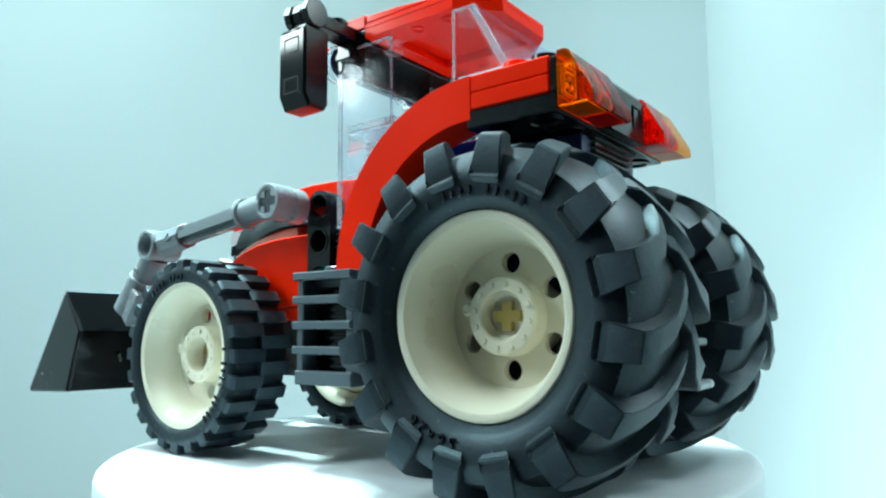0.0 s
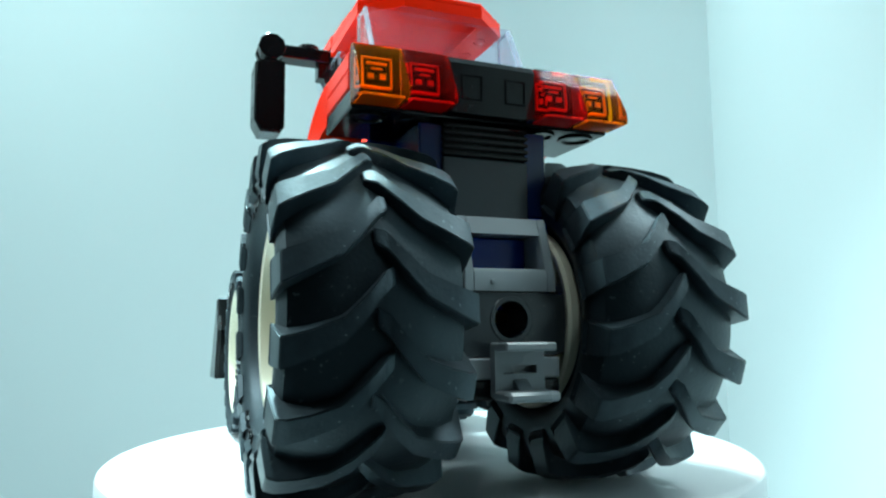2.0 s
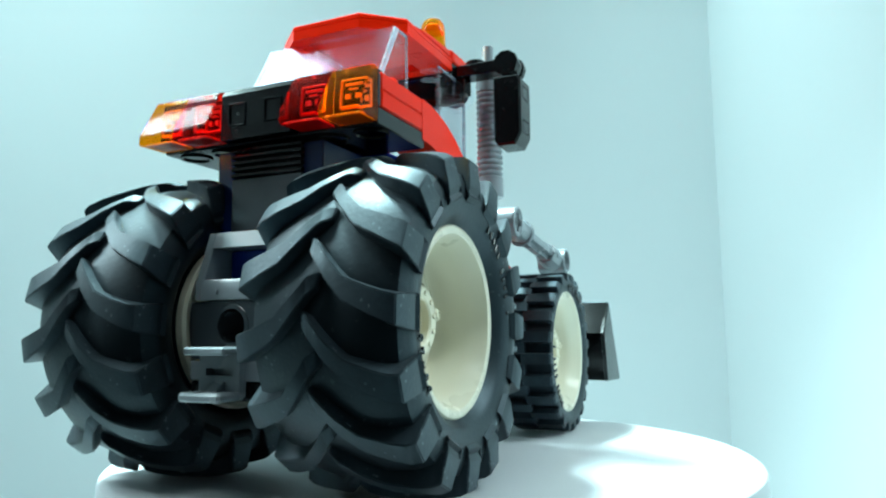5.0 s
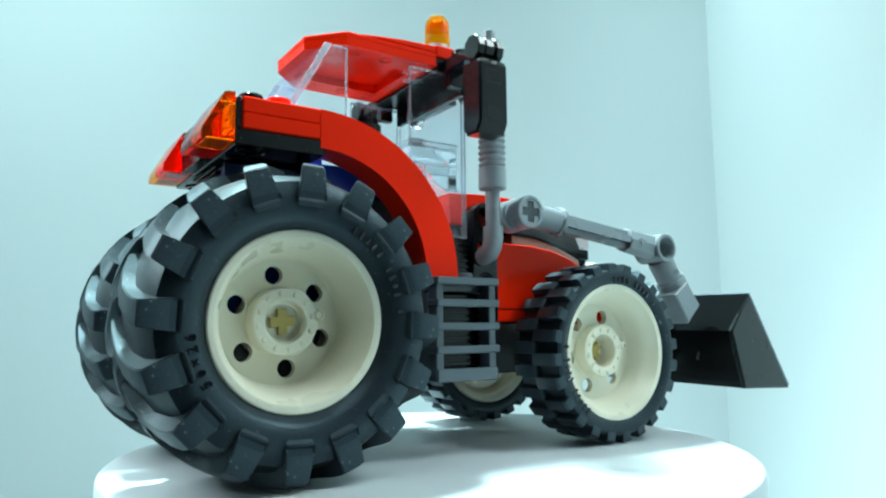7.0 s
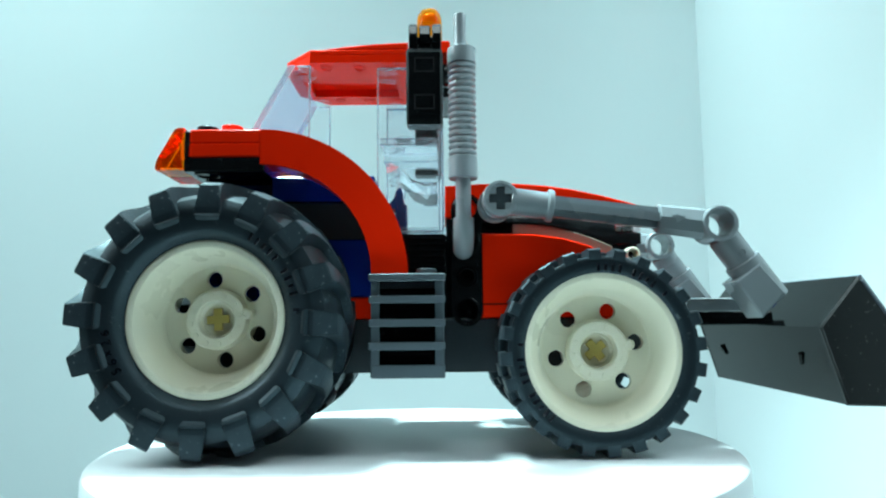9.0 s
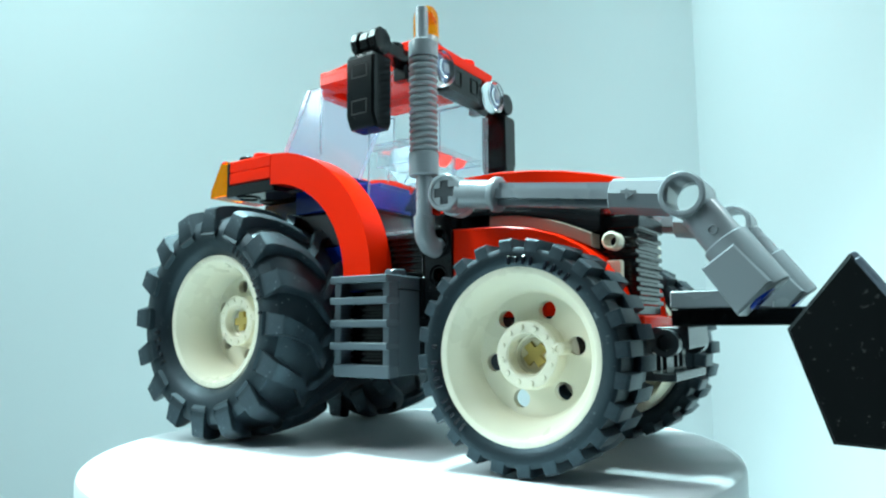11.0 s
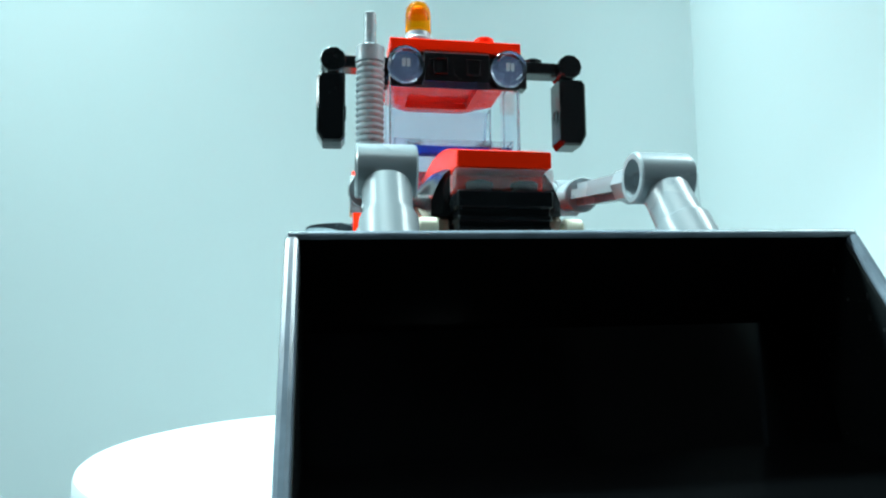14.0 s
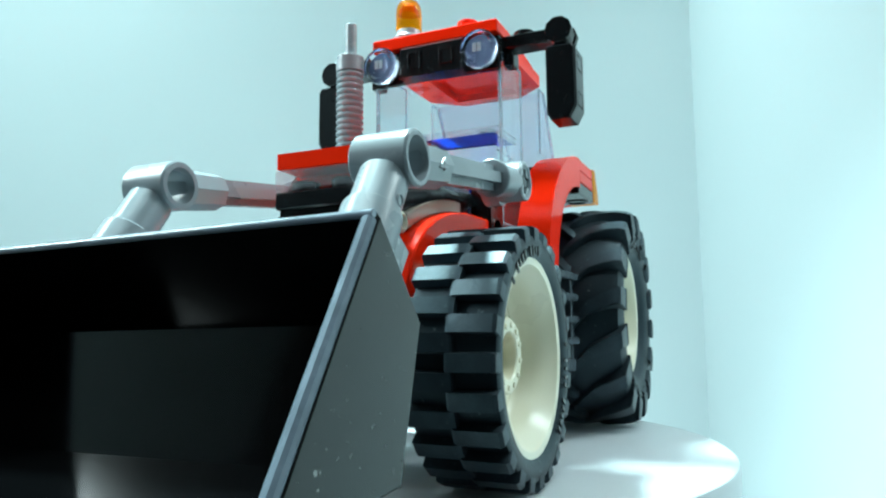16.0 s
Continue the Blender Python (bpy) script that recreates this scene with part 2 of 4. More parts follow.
def holed(bm, outline, holes, a0, a1, axis="y"):
    """A plate of an outline with holes right through it."""
    def put(p, a):
        return {"y": (p[0], a, p[1]), "x": (a, p[0], p[1]), "z": (p[0], p[1], a)}[axis]
    sides = []
    for a in (a0, a1):
        loops, edges = [], []
        for loop in [outline, *holes]:
            vs = [bm.verts.new(put(p, a)) for p in loop]
            edges += [bm.edges.new((vs[i], vs[(i + 1) % len(vs)])) for i in range(len(vs))]
            loops.append(vs)
        bmesh.ops.triangle_fill(bm, edges=edges, use_beauty=True, use_dissolve=False)
        sides.append(loops)
    for lo, hi in zip(*sides):
        n = len(lo)
        for i in range(n):
            bm.faces.new((lo[i], lo[(i + 1) % n], hi[(i + 1) % n], hi[i]))
    return bm


def stud(bm, x, y, z, r=2.4, h=1.7):
    return rod(bm, (x, y, z), (x, y, z + h), r, bevel=0.2)


def arc(cx, cz, r, a0, a1, n):
    return [(cx + r * math.cos(radians(a0 + (a1 - a0) * k / n)), cz + r * math.sin(radians(a0 + (a1 - a0) * k / n)))
            for k in range(n + 1)]


def letters(text, size, depth):
    """The triangles of a text in Blender's own font, as a bmesh in the x, y plane."""
    data = bpy.data.curves.new("lettering", "FONT")
    data.body, data.size, data.extrude, data.align_x, data.align_y = text, size, depth, "CENTER", "CENTER"
    data.resolution_u = 2
    ob = new("lettering", data)
    bpy.context.view_layer.update()
    me = bpy.data.meshes.new_from_object(ob.evaluated_get(bpy.context.evaluated_depsgraph_get()))
    bm = bmesh.new()
    bm.from_mesh(me)
    bpy.data.objects.remove(ob)
    bpy.data.curves.remove(data)
    bpy.data.meshes.remove(me)
    return bm


# ---- the photo box ----
def wall(name, bm, material):
    return tagged(part(name, bm, material), kind="structure")


BACK, RIGHT, LEFT, FRONT, FLOOR, TOP = 330, 208, -430, -260, -115, 470


def photo_box():
    # floor and back wall are one sheet with a small cove between them
    r = 18
    sweep = [(FRONT + 150, FLOOR)] + [(BACK - r + r * math.sin(radians(a)), FLOOR + r - r * math.cos(radians(a)))
                                 for a in range(0, 91, 10)] + [(BACK, TOP)]
    bm = bmesh.new()
    outer = [(p[0], p[1] - 5) if p[1] < FLOOR + 1 else (p[0] + 5, p[1] - 3) for p in sweep]
    prism(bm, sweep + outer[::-1], LEFT, RIGHT, axis="x", bevel=0)
    wall("backdrop", bm, PAPER)
    bm = bmesh.new()
    box(bm, RIGHT, RIGHT + 6, FRONT, BACK + 8, FLOOR - 5, TOP, 0)
    wall("wall_east", bm, PAPER)
    bm = bmesh.new()
    box(bm, LEFT - 6, LEFT, FRONT, BACK + 8, FLOOR - 5, TOP, 0)
    wall("wall_west", bm, PAPER)
    bm = bmesh.new()
    box(bm, LEFT - 6, RIGHT + 6, FRONT, BACK + 8, TOP, TOP + 6, 0)
    wall("ceiling", bm, PAPER)
    # the dark table under the box and the dim wall behind the camera
    bm = bmesh.new()
    box(bm, LEFT - 60, RIGHT + 60, -560, BACK + 60, FLOOR - 30, FLOOR - 6, 0)
    wall("floor", bm, DIM)
    bm = bmesh.new()
    box(bm, LEFT - 60, RIGHT + 60, -566, -561, FLOOR - 30, TOP + 60, 0)
    wall("wall_south", bm, DIM)


photo_box()


def make_turntable():
    base = new("turntable")
    tagged(base, "round white plastic display turntable on the box floor", "turntable")
    bm = bmesh.new()
    lathe(bm, [(0, -115), (66, -115), (67, -114), (67, -30), (66, -29), (0, -29)], "z", steps=96)
    part("base", bm, PLATTER, base)
    bm = bmesh.new()
    lathe(bm, [(0, -27), (69.6, -27), (70.9, -26), (71.0, -1.6), (70.7, -0.7), (70.0, -0.15), (69.0, 0), (0, 0)], "z", steps=128)
    platter = part("platter", bm, PLATTER, base)
    bm = bmesh.new()
    lathe(bm, [(0, -30), (12, -30), (12, -26), (0, -26)], "z", steps=32)
    part("spindle", bm, DARK_SHADED, base)
    return base, platter


turntable, platter = make_turntable()

# ---- the tractor ----
tractor = new("toy_tractor")
tagged(tractor, "red plastic-brick toy tractor with white wheels and black bucket", "toy tractor")


def rear_tyre_mesh(phase):
    """Deep-lugged tractor tyre about the y axis, 26.4 wide, with the chevrons meeting half a step apart."""
    bm = bmesh.new()
    prof = [(15.7, -9.6), (16.6, -10.5), (17.3, -11.6), (18.3, -12.4), (21.0, -13.0), (22.8, -12.9), (24.6, -12.1), (25.9, -9.6), (26.8, -5.5), (27.2, 0)]
    prof = prof + [(r, -a) for r, a in prof[-2::-1]] + [(15.2, 10.5), (15.2, -10.5)]
    lathe(bm, prof, "y", steps=90, closed=True)
    # along a lug: distance from the middle, way round, half width at its foot and top, radius of its foot and top
    path = [(-1.2, -1.0, 1.45, 1.05, 25.7, 28.0), (0.2, 0.0, 1.65, 1.3, 25.8, 28.9), (2.8, 2.9, 1.75, 1.4, 25.7, 29.0),
            (5.6, 5.5, 1.95, 1.5, 25.4, 28.8), (9.4, 7.0, 2.35, 1.7, 24.4, 28.5), (12.0, 7.9, 2.9, 1.9, 23.0, 28.0),
            (13.3, 8.2, 3.3, 2.0, 21.6, 27.3), (13.75, 8.3, 3.4, 3.0, 20.9, 22.6), (12.8, 8.3, 2.9, 2.9, 20.0, 20.4)]
    return bm, (path, 26.0, 16, phase, 0.35)


def spread_lugs(hub, material, path, reach, count, phase, soft):
    """Sweeps one lug along its path, softens its edges and sets it round the tyre on both sides."""
    for side in (1, -1):
        lug = bmesh.new()
        rows = []
        for along, c, foot, top, r0, r1 in path:
            row = []
            for r, d in ((r0, -foot), (r1, -top), (r1, top), (r0, foot)):
                w = (c + d) / reach
                row.append(lug.verts.new((r * math.cos(w), side * along, r * math.sin(w))))
            rows.append(row)
        for a, b in zip(rows, rows[1:]):
            for i in range(4):
                lug.faces.new((a[i], a[(i + 1) % 4], b[(i + 1) % 4], b[i]))
        lug.faces.new(rows[0])
        lug.faces.new(rows[-1])
        bmesh.ops.recalc_face_normals(lug, faces=lug.faces)
        edges = [e for e in lug.edges if e.calc_face_angle(0) > 0.45]
        bmesh.ops.bevel(lug, geom=edges, offset=soft, segments=2, affect="EDGES", clamp_overlap=True)
        first = part("tread_lug", lug, material, hub, sharp=38)
        for k in range(count):
            ob = first if k == 0 else new("tread_lug", first.data)
            ob.parent = hub
            turn = 360 * (k + (0.5 if side < 0 else 0)) / count + phase
            ob.matrix_basis = pose(0, 0, 0, 0, -turn, 0)


def front_tyre_mesh(phase):
    """Block-treaded tyre about the y axis, 15 wide, with two staggered rows of cross lugs."""
    bm = bmesh.new()
    prof = [(15.7, -5.9), (16.6, -6.8), (18.3, -7.25), (19.3, -7.2), (19.7, -6.9), (19.75, -6.0), (19.75, 0)]
    prof = prof + [(r, -a) for r, a in prof[-2::-1]] + [(15.2, 5.4), (15.2, -5.4)]
    lathe(bm, prof, "y", steps=96, closed=True)
    lathe(bm, [(19.3, -0.7), (21.0, -0.5), (21.0, 0.5), (19.3, 0.7)], "y", steps=96)
    path = [(-0.4, 0, 1.55, 1.25, 19.0, 21.0), (0.3, 0, 1.6, 1.3, 19.0, 21.4), (6.8, 0, 1.6, 1.3, 19.2, 21.4),
            (7.3, 0, 1.5, 1.2, 19.0, 21.0), (7.32, 0, 1.3, 1.1, 18.9, 19.9)]
    return bm, (path, 20.5, 24, phase, 0.22)


def cross(r, w):
    return [(w, w), (w, r), (-w, r), (-w, w), (-r, w), (-r, -w), (-w, -w), (-w, -r), (w, -r), (w, -w), (r, -w), (r, w)]


def wheel(name, at, out, size, lip, depth, half, tyre_shape, axle_turn, hole_turn, boss, sink, label):
    """A wheel in its own space: out is the side (+1 or -1) that faces away from the tractor; size: the rim's radius; lip: the rim's edge; depth: from rim edge to wheel disc."""
    face = lip - depth

    def y(v):
        return out * v
    bm = bmesh.new()
    holes = [circle(8.8 * math.cos(radians(a)), 8.8 * math.sin(radians(a)), 1.75, 16) for a in range(hole_turn, hole_turn + 360, 60)]
    top = face + boss
    holed(bm, circle(0, 0, 12.0, 48), holes + [circle(0, 0, 3.5, 20)], y(face), y(face - 1.6))
    lathe(bm, [(0, y(top - sink - .6)), (3.4, y(top - sink - .6)), (3.4, y(top - sink - 1.2)), (0, y(top - sink - 1.2))], "y", steps=24)
    # raised hub ring with a ring of small dots and a valve
    top = face + boss
    lathe(bm, [(6.7, y(face - .2)), (6.5, y(face + .2)), (6.35, y(top - .3)), (6.05, y(top)), (4.2, y(top)), (3.95, y(top - .3)),
               (3.8, y(top - sink + .2)), (3.6, y(top - sink)), (3.3, y(top - sink - .1)), (3.3, y(face - 6)), (6.7, y(face - 6))], "y", steps=40, closed=True)
    for k in range(12):
        a = radians(30 * k + 10)
        rod(bm, (5.2 * math.cos(a), y(top - .1), 5.2 * math.sin(a)), (5.2 * math.cos(a), y(top + .32), 5.2 * math.sin(a)), 0.52, steps=8, bevel=0.1)
    rod(bm, (6.5, y(face - .2), 1.2), (6.5, y(top + .2), 1.2), 1.15, steps=16)
    tube(bm, (6.5, y(top), 1.2), (6.5, y(top + .45), 1.2), 0.8, 0.45, steps=14, bevel=0.08)
    hub = part(name, bm, WHITE, tractor, label, at)
    bm = bmesh.new()
    lathe(bm, [(size, y(lip - 1.4)), (size, y(lip - .25)), (size - .25, y(lip)), (size - .7, y(lip + .08)), (size - 1.5, y(lip - .15)), (size - 1.75, y(lip - .6)),
               (size - 2.1, y(lip - depth * .16)), (size - 2.9, y(lip - depth * .30)), (13.2, y(lip - depth * .42)), (12.75, y(lip - depth * .56)),
               (12.4, y(lip - depth * .80)), (12.1, y(lip - depth + .7)),
               (11.7, y(lip - depth + .2)), (11.7, y(lip - depth - 1.5)), (12.6, y(-half + 6)), (13.6, y(-half + 1.2)), (14.6, y(-half + .3)),
               (15.6, y(-half + .1)), (16.1, y(-half + .6)), (16.1, y(-half + 2)), (15.0, y(-half + 3)), (14.4, y(0)), (15.0, y(lip - 3))],
          "y", steps=72, closed=True)
    part("rim", bm, WHITE, hub)
    carcass, lugs = tyre_shape
    rubber = RUBBER_DUSTY if name == "rear_wheel" else RUBBER
    part("tyre", carcass, rubber, hub, "black rubber tyre with moulded sidewall", sharp=38)
    spread_lugs(hub, rubber, *lugs)
    bm = bmesh.new()
    c, s = math.cos(radians(axle_turn)), math.sin(radians(axle_turn))
    prism(bm, [(px * c - pz * s, px * s + pz * c) for px, pz in cross(2.4, 0.92)], y(top - sink + .3), y(-half - 3), bevel=0.1)
    part("axle", bm, TAN, hub, "tan cross-shaped axle end")
    return hub


def lettering_on_tyre(hub, out, text, radius, where, size, face, name):
    """Raised letters round a sidewall, tops outward; where: degrees round the wheel from the front, over the top."""
    for k, ch in enumerate(text):
        w = radians(where) + out * (k - (len(text) - 1) / 2) * size * 0.74 / radius
        bm = letters(ch, size, 0.22)
        c, s = math.cos(w), math.sin(w)
        for v in bm.verts:
            u, up, d = v.co
            # reading direction runs clockwise as seen from outside
            tx, tz = s, -c
            flip = 1 if out < 0 else -1
            rr = radius + up
            v.co = (rr * c + flip * u * tx, out * (face + d), rr * s + flip * u * tz)
        part(name, bm, RUBBER_SOFT, hub, "raised moulded numeral")


def bars_on_tyre(hub, out, radius, where, count, face):
    for k in range(count):
        if k in (1, 6):
            continue
        w = radians(where + (k - count / 2) * 5.0)
        bm = bmesh.new()
        h = 1.9 if k % 3 else 1.3
        box(bm, -h * 0.45, h * 0.45, -0.15, 0.15, -0.33, 0.33, 0.08)
        m = Matrix.Translation((radius * math.cos(w), out * face, radius * math.sin(w))) @ Matrix.Rotation(-w, 4, "Y")
        bmesh.ops.transform(bm, matrix=m, verts=bm.verts)
        part("moulded_mark", bm, RUBBER_SOFT, hub, "raised moulded mark")


REAR = (0.2, 23.7, 28.95)
FORE = (81.7, 25.8, 21.7)


def wheels():
    for out in (1, -1):
        hub = wheel("rear_wheel", (REAR[0], out * REAR[1], REAR[2]), out, 16.25, 10.5, 10.1, 13.2, rear_tyre_mesh(-8.3 if out > 0 else -9.2), 4 if out < 0 else 0, 39 if out < 0 else 30, 3.2, 1.9, "deep white rear wheel with six holes")
        lettering_on_tyre(hub, out, "56\u00d726", 19.2, 292 if out > 0 else 200, 2.7, 12.75, "numeral")
        bars_on_tyre(hub, out, 19.0, 96 if out > 0 else 35, 12, 12.75)
        hub = wheel("front_wheel", (FORE[0], out * FORE[1], FORE[2]), out, 16.6, 6.4, 7.5, 7.35, front_tyre_mesh(-3.5 if out < 0 else 0), 38 if out < 0 else 20, 11 if out < 0 else 20, 3.3, 3.6, "white front wheel with six holes")
        bars_on_tyre(hub, out, 17.3, 70, 11, 7.3)
        bars_on_tyre(hub, out, 17.3, 205, 12, 7.3)


wheels()


def both(build):
    for side in (1, -1):
        build(side)


def chassis():
    bm = bmesh.new()
    box(bm, 25, 97, -11.9, 11.9, 16.4, 28.8)
    part("chassis", bm, DARK_SHADED, tractor)
    bm = bmesh.new()
    box(bm, -9, 25, -9.9, 9.9, 17.0, 28.0)
    part("rear_axle_block", bm, DARK_SHADED, tractor)
    for x in (REAR[0], FORE[0]):
        bm = bmesh.new()
        rod(bm, (x, -22, REAR[2] if x < 40 else FORE[2]), (x, 22, REAR[2] if x < 40 else FORE[2]), 2.3)
        part("axle", bm, TAN, tractor)
    # bricks between the rear wheels and under the cab
    for name, mat, b in (("brick", BLUE, (9, 33, -15.9, 15.9, 56.5, 62.4)), ("brick", DARK_SHADED, (9.2, 31, -14.5, 14.5, 47.5, 56.3)),
                         ("brick", BLUE, (9, 33, -15.7, 15.7, 34, 47.3)), ("brick", RED, (25, 34, -15.9, 15.9, 28.9, 33.8)),
                         # the upper brick is blue, darkened for the shade under the shelf
                         ("brick", BLUE, (-7.5, 9, -12, 12, 30, 46)), ("brick", NAVY_AND_SHADE, (-7.3, 8.8, -11.9, 11.9, 46.2, 61.3)),
                         ("brick", BLACK, (33.2, 50, -15.8, 15.8, 28.9, 38.4))):
        bm = bmesh.new()
        box(bm, *b)
        part(name, bm, mat, tractor)
    # ridged black brick under the windscreen
    bm = bmesh.new()
    box(bm, 34, 49.4, -15.4, 15.4, 38.6, 48.6, 0.1)
    for k in range(7):
        z = 39.0 + 1.38 * k
        box(bm, 34, 49.7, -16.0, 16.0, z, z + 0.75, 0.15)
    part("ridged_brick", bm, BLACK, tractor)


chassis()


def rear_end():
    # ridged black brick, dark panel
    bm = bmesh.new()
    box(bm, -7.4, 8, -7.8, 7.8, 55.8, 61.8, 0.1)
    for k in range(5):
        z = 55.9 + 1.2 * k
        box(bm, -8.3, 8, -8.0, 8.0, z, z + 0.7, 0.15)
    part("ridged_brick", bm, BLACK, tractor, "black ridged grille brick")
    bm = bmesh.new()
    box(bm, -8, 0, -7.95, 7.95, 45.6, 55.7)
    part("rear_panel", bm, DARK_SHADED, tractor)
    # sloping grey frame round a blue brick
    bm = bmesh.new()
    frame_out = [(-8, 32.8), (-16.3, 32.8), (-16.3, 35.6), (-13.2, 44.8), (-8, 44.8)]
    for y0, y1 in ((6.3, 8.0), (-8.0, -6.3)):
        prism(bm, frame_out, y0, y1, bevel=0.2)
    prism(bm, [(-8, 32.8), (-16.3, 32.8), (-16.3, 35.6), (-15.9, 36.3), (-8, 36.3)], -6.3, 6.3, bevel=0)
    prism(bm, [(-8, 42.0), (-14.2, 42.0), (-13.2, 44.8), (-8, 44.8)], -6.3, 6.3, bevel=0)
    rod(bm, (-16.2, 3.2, 34.2), (-16.6, 3.2, 34.2), 0.42, steps=10, bevel=0.1)
    hatch = part("rear_frame", bm, GREY, tractor, "light grey sloped frame")
    bm = bmesh.new()
    box(bm, -9.5, -8.2, -6.2, 6.2, 36.4, 41.9)
    part("insert", bm, BLUE, hatch, "blue brick inside the frame")
    # brick with a round hole
    bm = bmesh.new()
    holed(bm, [(-8, 22.8), (8, 22.8), (8, 32.6), (-8, 32.6)], [circle(0, 28.4, 2.9, 28)], -16.0, -9.0, axis="x")
    tube(bm, (-16.15, 0, 28.4), (-14.5, 0, 28.4), 3.7, 2.9, bevel=0.15)
    brick = part("holed_brick", bm, DARK_SHADED, tractor, "dark grey brick with a round hole")
    bm = bmesh.new()
    box(bm, -13.9, -9, -12.2, -8.05, 22.9, 32.5)
    box(bm, -13.9, -9, 8.05, 12.2, 22.9, 32.5)
    part("cheek", bm, DARK_SHADED, brick)
    bm = bmesh.new()
    box(bm, -16.9, -8, -8, 8, 19.4, 22.6)
    part("plate", bm, GREY, tractor)
    bm = bmesh.new()
    box(bm, -16.6, -8, -8, 8, 16.2, 19.3)
    part("plate", bm, BLACK, tractor)
    # tow hitch: upright with a slot between two flanges
    bm = bmesh.new()
    holed(bm, [(-4.2, 16.9), (4.2, 16.9), (4.2, 24.7), (-4.2, 24.7)], [[(-2.8, 20.3), (2.8, 20.3), (2.8, 21.5), (-2.8, 21.5)]], -18.6, -17.0, axis="x")
    box(bm, -22.5, -17.0, -4.25, 4.25, 23.7, 25.0, 0.3)
    box(bm, -23.4, -17.0, -4.25, 4.25, 16.4, 17.9, 0.45)
    prism(bm, [(-18.5, 17.9), (-20.5, 17.9), (-18.5, 19.6)], -1.2, 1.2, bevel=0.1)
    part("tow_hitch", bm, GREY, tractor, "light grey slotted tow hitch")
    # black shelf with the tail lamps
    bm = bmesh.new()
    box(bm, -9, 9, -23.9, 23.9, 61.9, 65.1)
    box(bm, -9, -7.8, -23.9, 23.9, 65.1, 71.2)
    for y in (-20, -12, 12, 20):
        tube(bm, (-4.5, y, 61.9), (-4.5, y, 61.55), 3.2, 2.4, steps=20, bevel=0.05)
    for y in (-20, -12, 12, 20):
        stud(bm, -5.0, y, 71.0, h=2.0)
    box(bm, -7.7, 8.6, -15.9, 15.9, 65.1, 70.6)
    part("rear_shelf", bm, BLACK, tractor, "glossy black plate under the tail lamps")
    bm = bmesh.new()
    prism(bm, [(-9.1, 62.2), (-11.4, 62.2), (-11.4, 70.6), (-10.6, 71.7), (-9.1, 71.7)], -7.9, 7.9, bevel=0.15)
    for y in (-4, 4):
        for a, b, c, d in ((-1.7, 1.7, 68.6, 68.9), (-1.7, 1.7, 64.6, 64.9), (-1.9, -1.6, 64.6, 68.9), (1.6, 1.9, 64.6, 68.9)):
            box(bm, -11.7, -11.3, y + a, y + b, c, d, 0.05)
    part("centre_tile", bm, BLACK, tractor)
    for side in (1, -1):
        for k, (mat, lab) in enumerate(((RUBY, "clear red tail lamp"), (AMBER, "clear amber indicator lamp"))):
            y0 = side * (8.1 + 8 * k)
            y1 = side * (15.95 + 8.2 * k)
            bm = bmesh.new()
            prism(bm, [(-9.15, 62.3), (-15.1, 62.3), (-15.3, 62.9), (-15.1, 64.4), (-11.2, 71.6), (-10.4, 71.9), (-9.15, 71.9)], y0, y1, bevel=0.2)
            lamp = part("tail_lamp", bm, mat, tractor, lab)
            lamp.visible_shadow = False
            bm = bmesh.new()
            yc = (y0 + y1) / 2
            for a, b, c, d in ((-2.5, 2.5, 69.4, 69.7), (-2.5, 2.5, 64.8, 65.1), (-2.5, -2.2, 64.8, 69.7), (2.2, 2.5, 64.8, 69.7), (-0.9, 0.9, 67.6, 67.9)):
                box(bm, -10.0, -9.3, yc + a, yc + b, c, d, 0.05)
            for a, b, c, d in ((-1.5, -0.5, 66.0, 66.9), (0.5, 1.5, 66.0, 66.9), (-1.7, 1.7, 68.4, 68.9)):
                box(bm, -9.9, -9.3, yc + a, yc + b, c, d, 0.05)
            # bright ledge added to paint the glow inside the lens's lower edge
            box(bm, -14.2, -9.3, yc - 3.4, yc + 3.4, 62.5, 62.75, 0.05)
            part("moulding", bm, RUBY_SOLID if k == 0 else AMBER_SOLID, lamp)


rear_end()


def fender(side):
    bm = bmesh.new()
    outline = [(8.05, 71.5)] + arc(8, 38.5, 33, 90, 0, 22)[1:] + arc(8, 38.5, 25, 0, 90, 18) + [(8.05, 63.5)]
    prism(bm, outline, side * 16.05, side * 24, bevel=0.25)
    f = part("fender", bm, RED, tractor, "glossy red curved rear fender")
    bm = bmesh.new()
    box(bm, -7.7, 7.95, side * 16.05, side * 24, 68.4, 71.5)
    stud(bm, 0.6, side * 20, 71.4, h=1.8)
    part("tile", bm, RED, f)
    bm = bmesh.new()
    box(bm, -7.7, 7.95, side * 16.05, side * 24.05, 65.2, 68.3)
    part("tile", bm, RED, f)


both(fender)


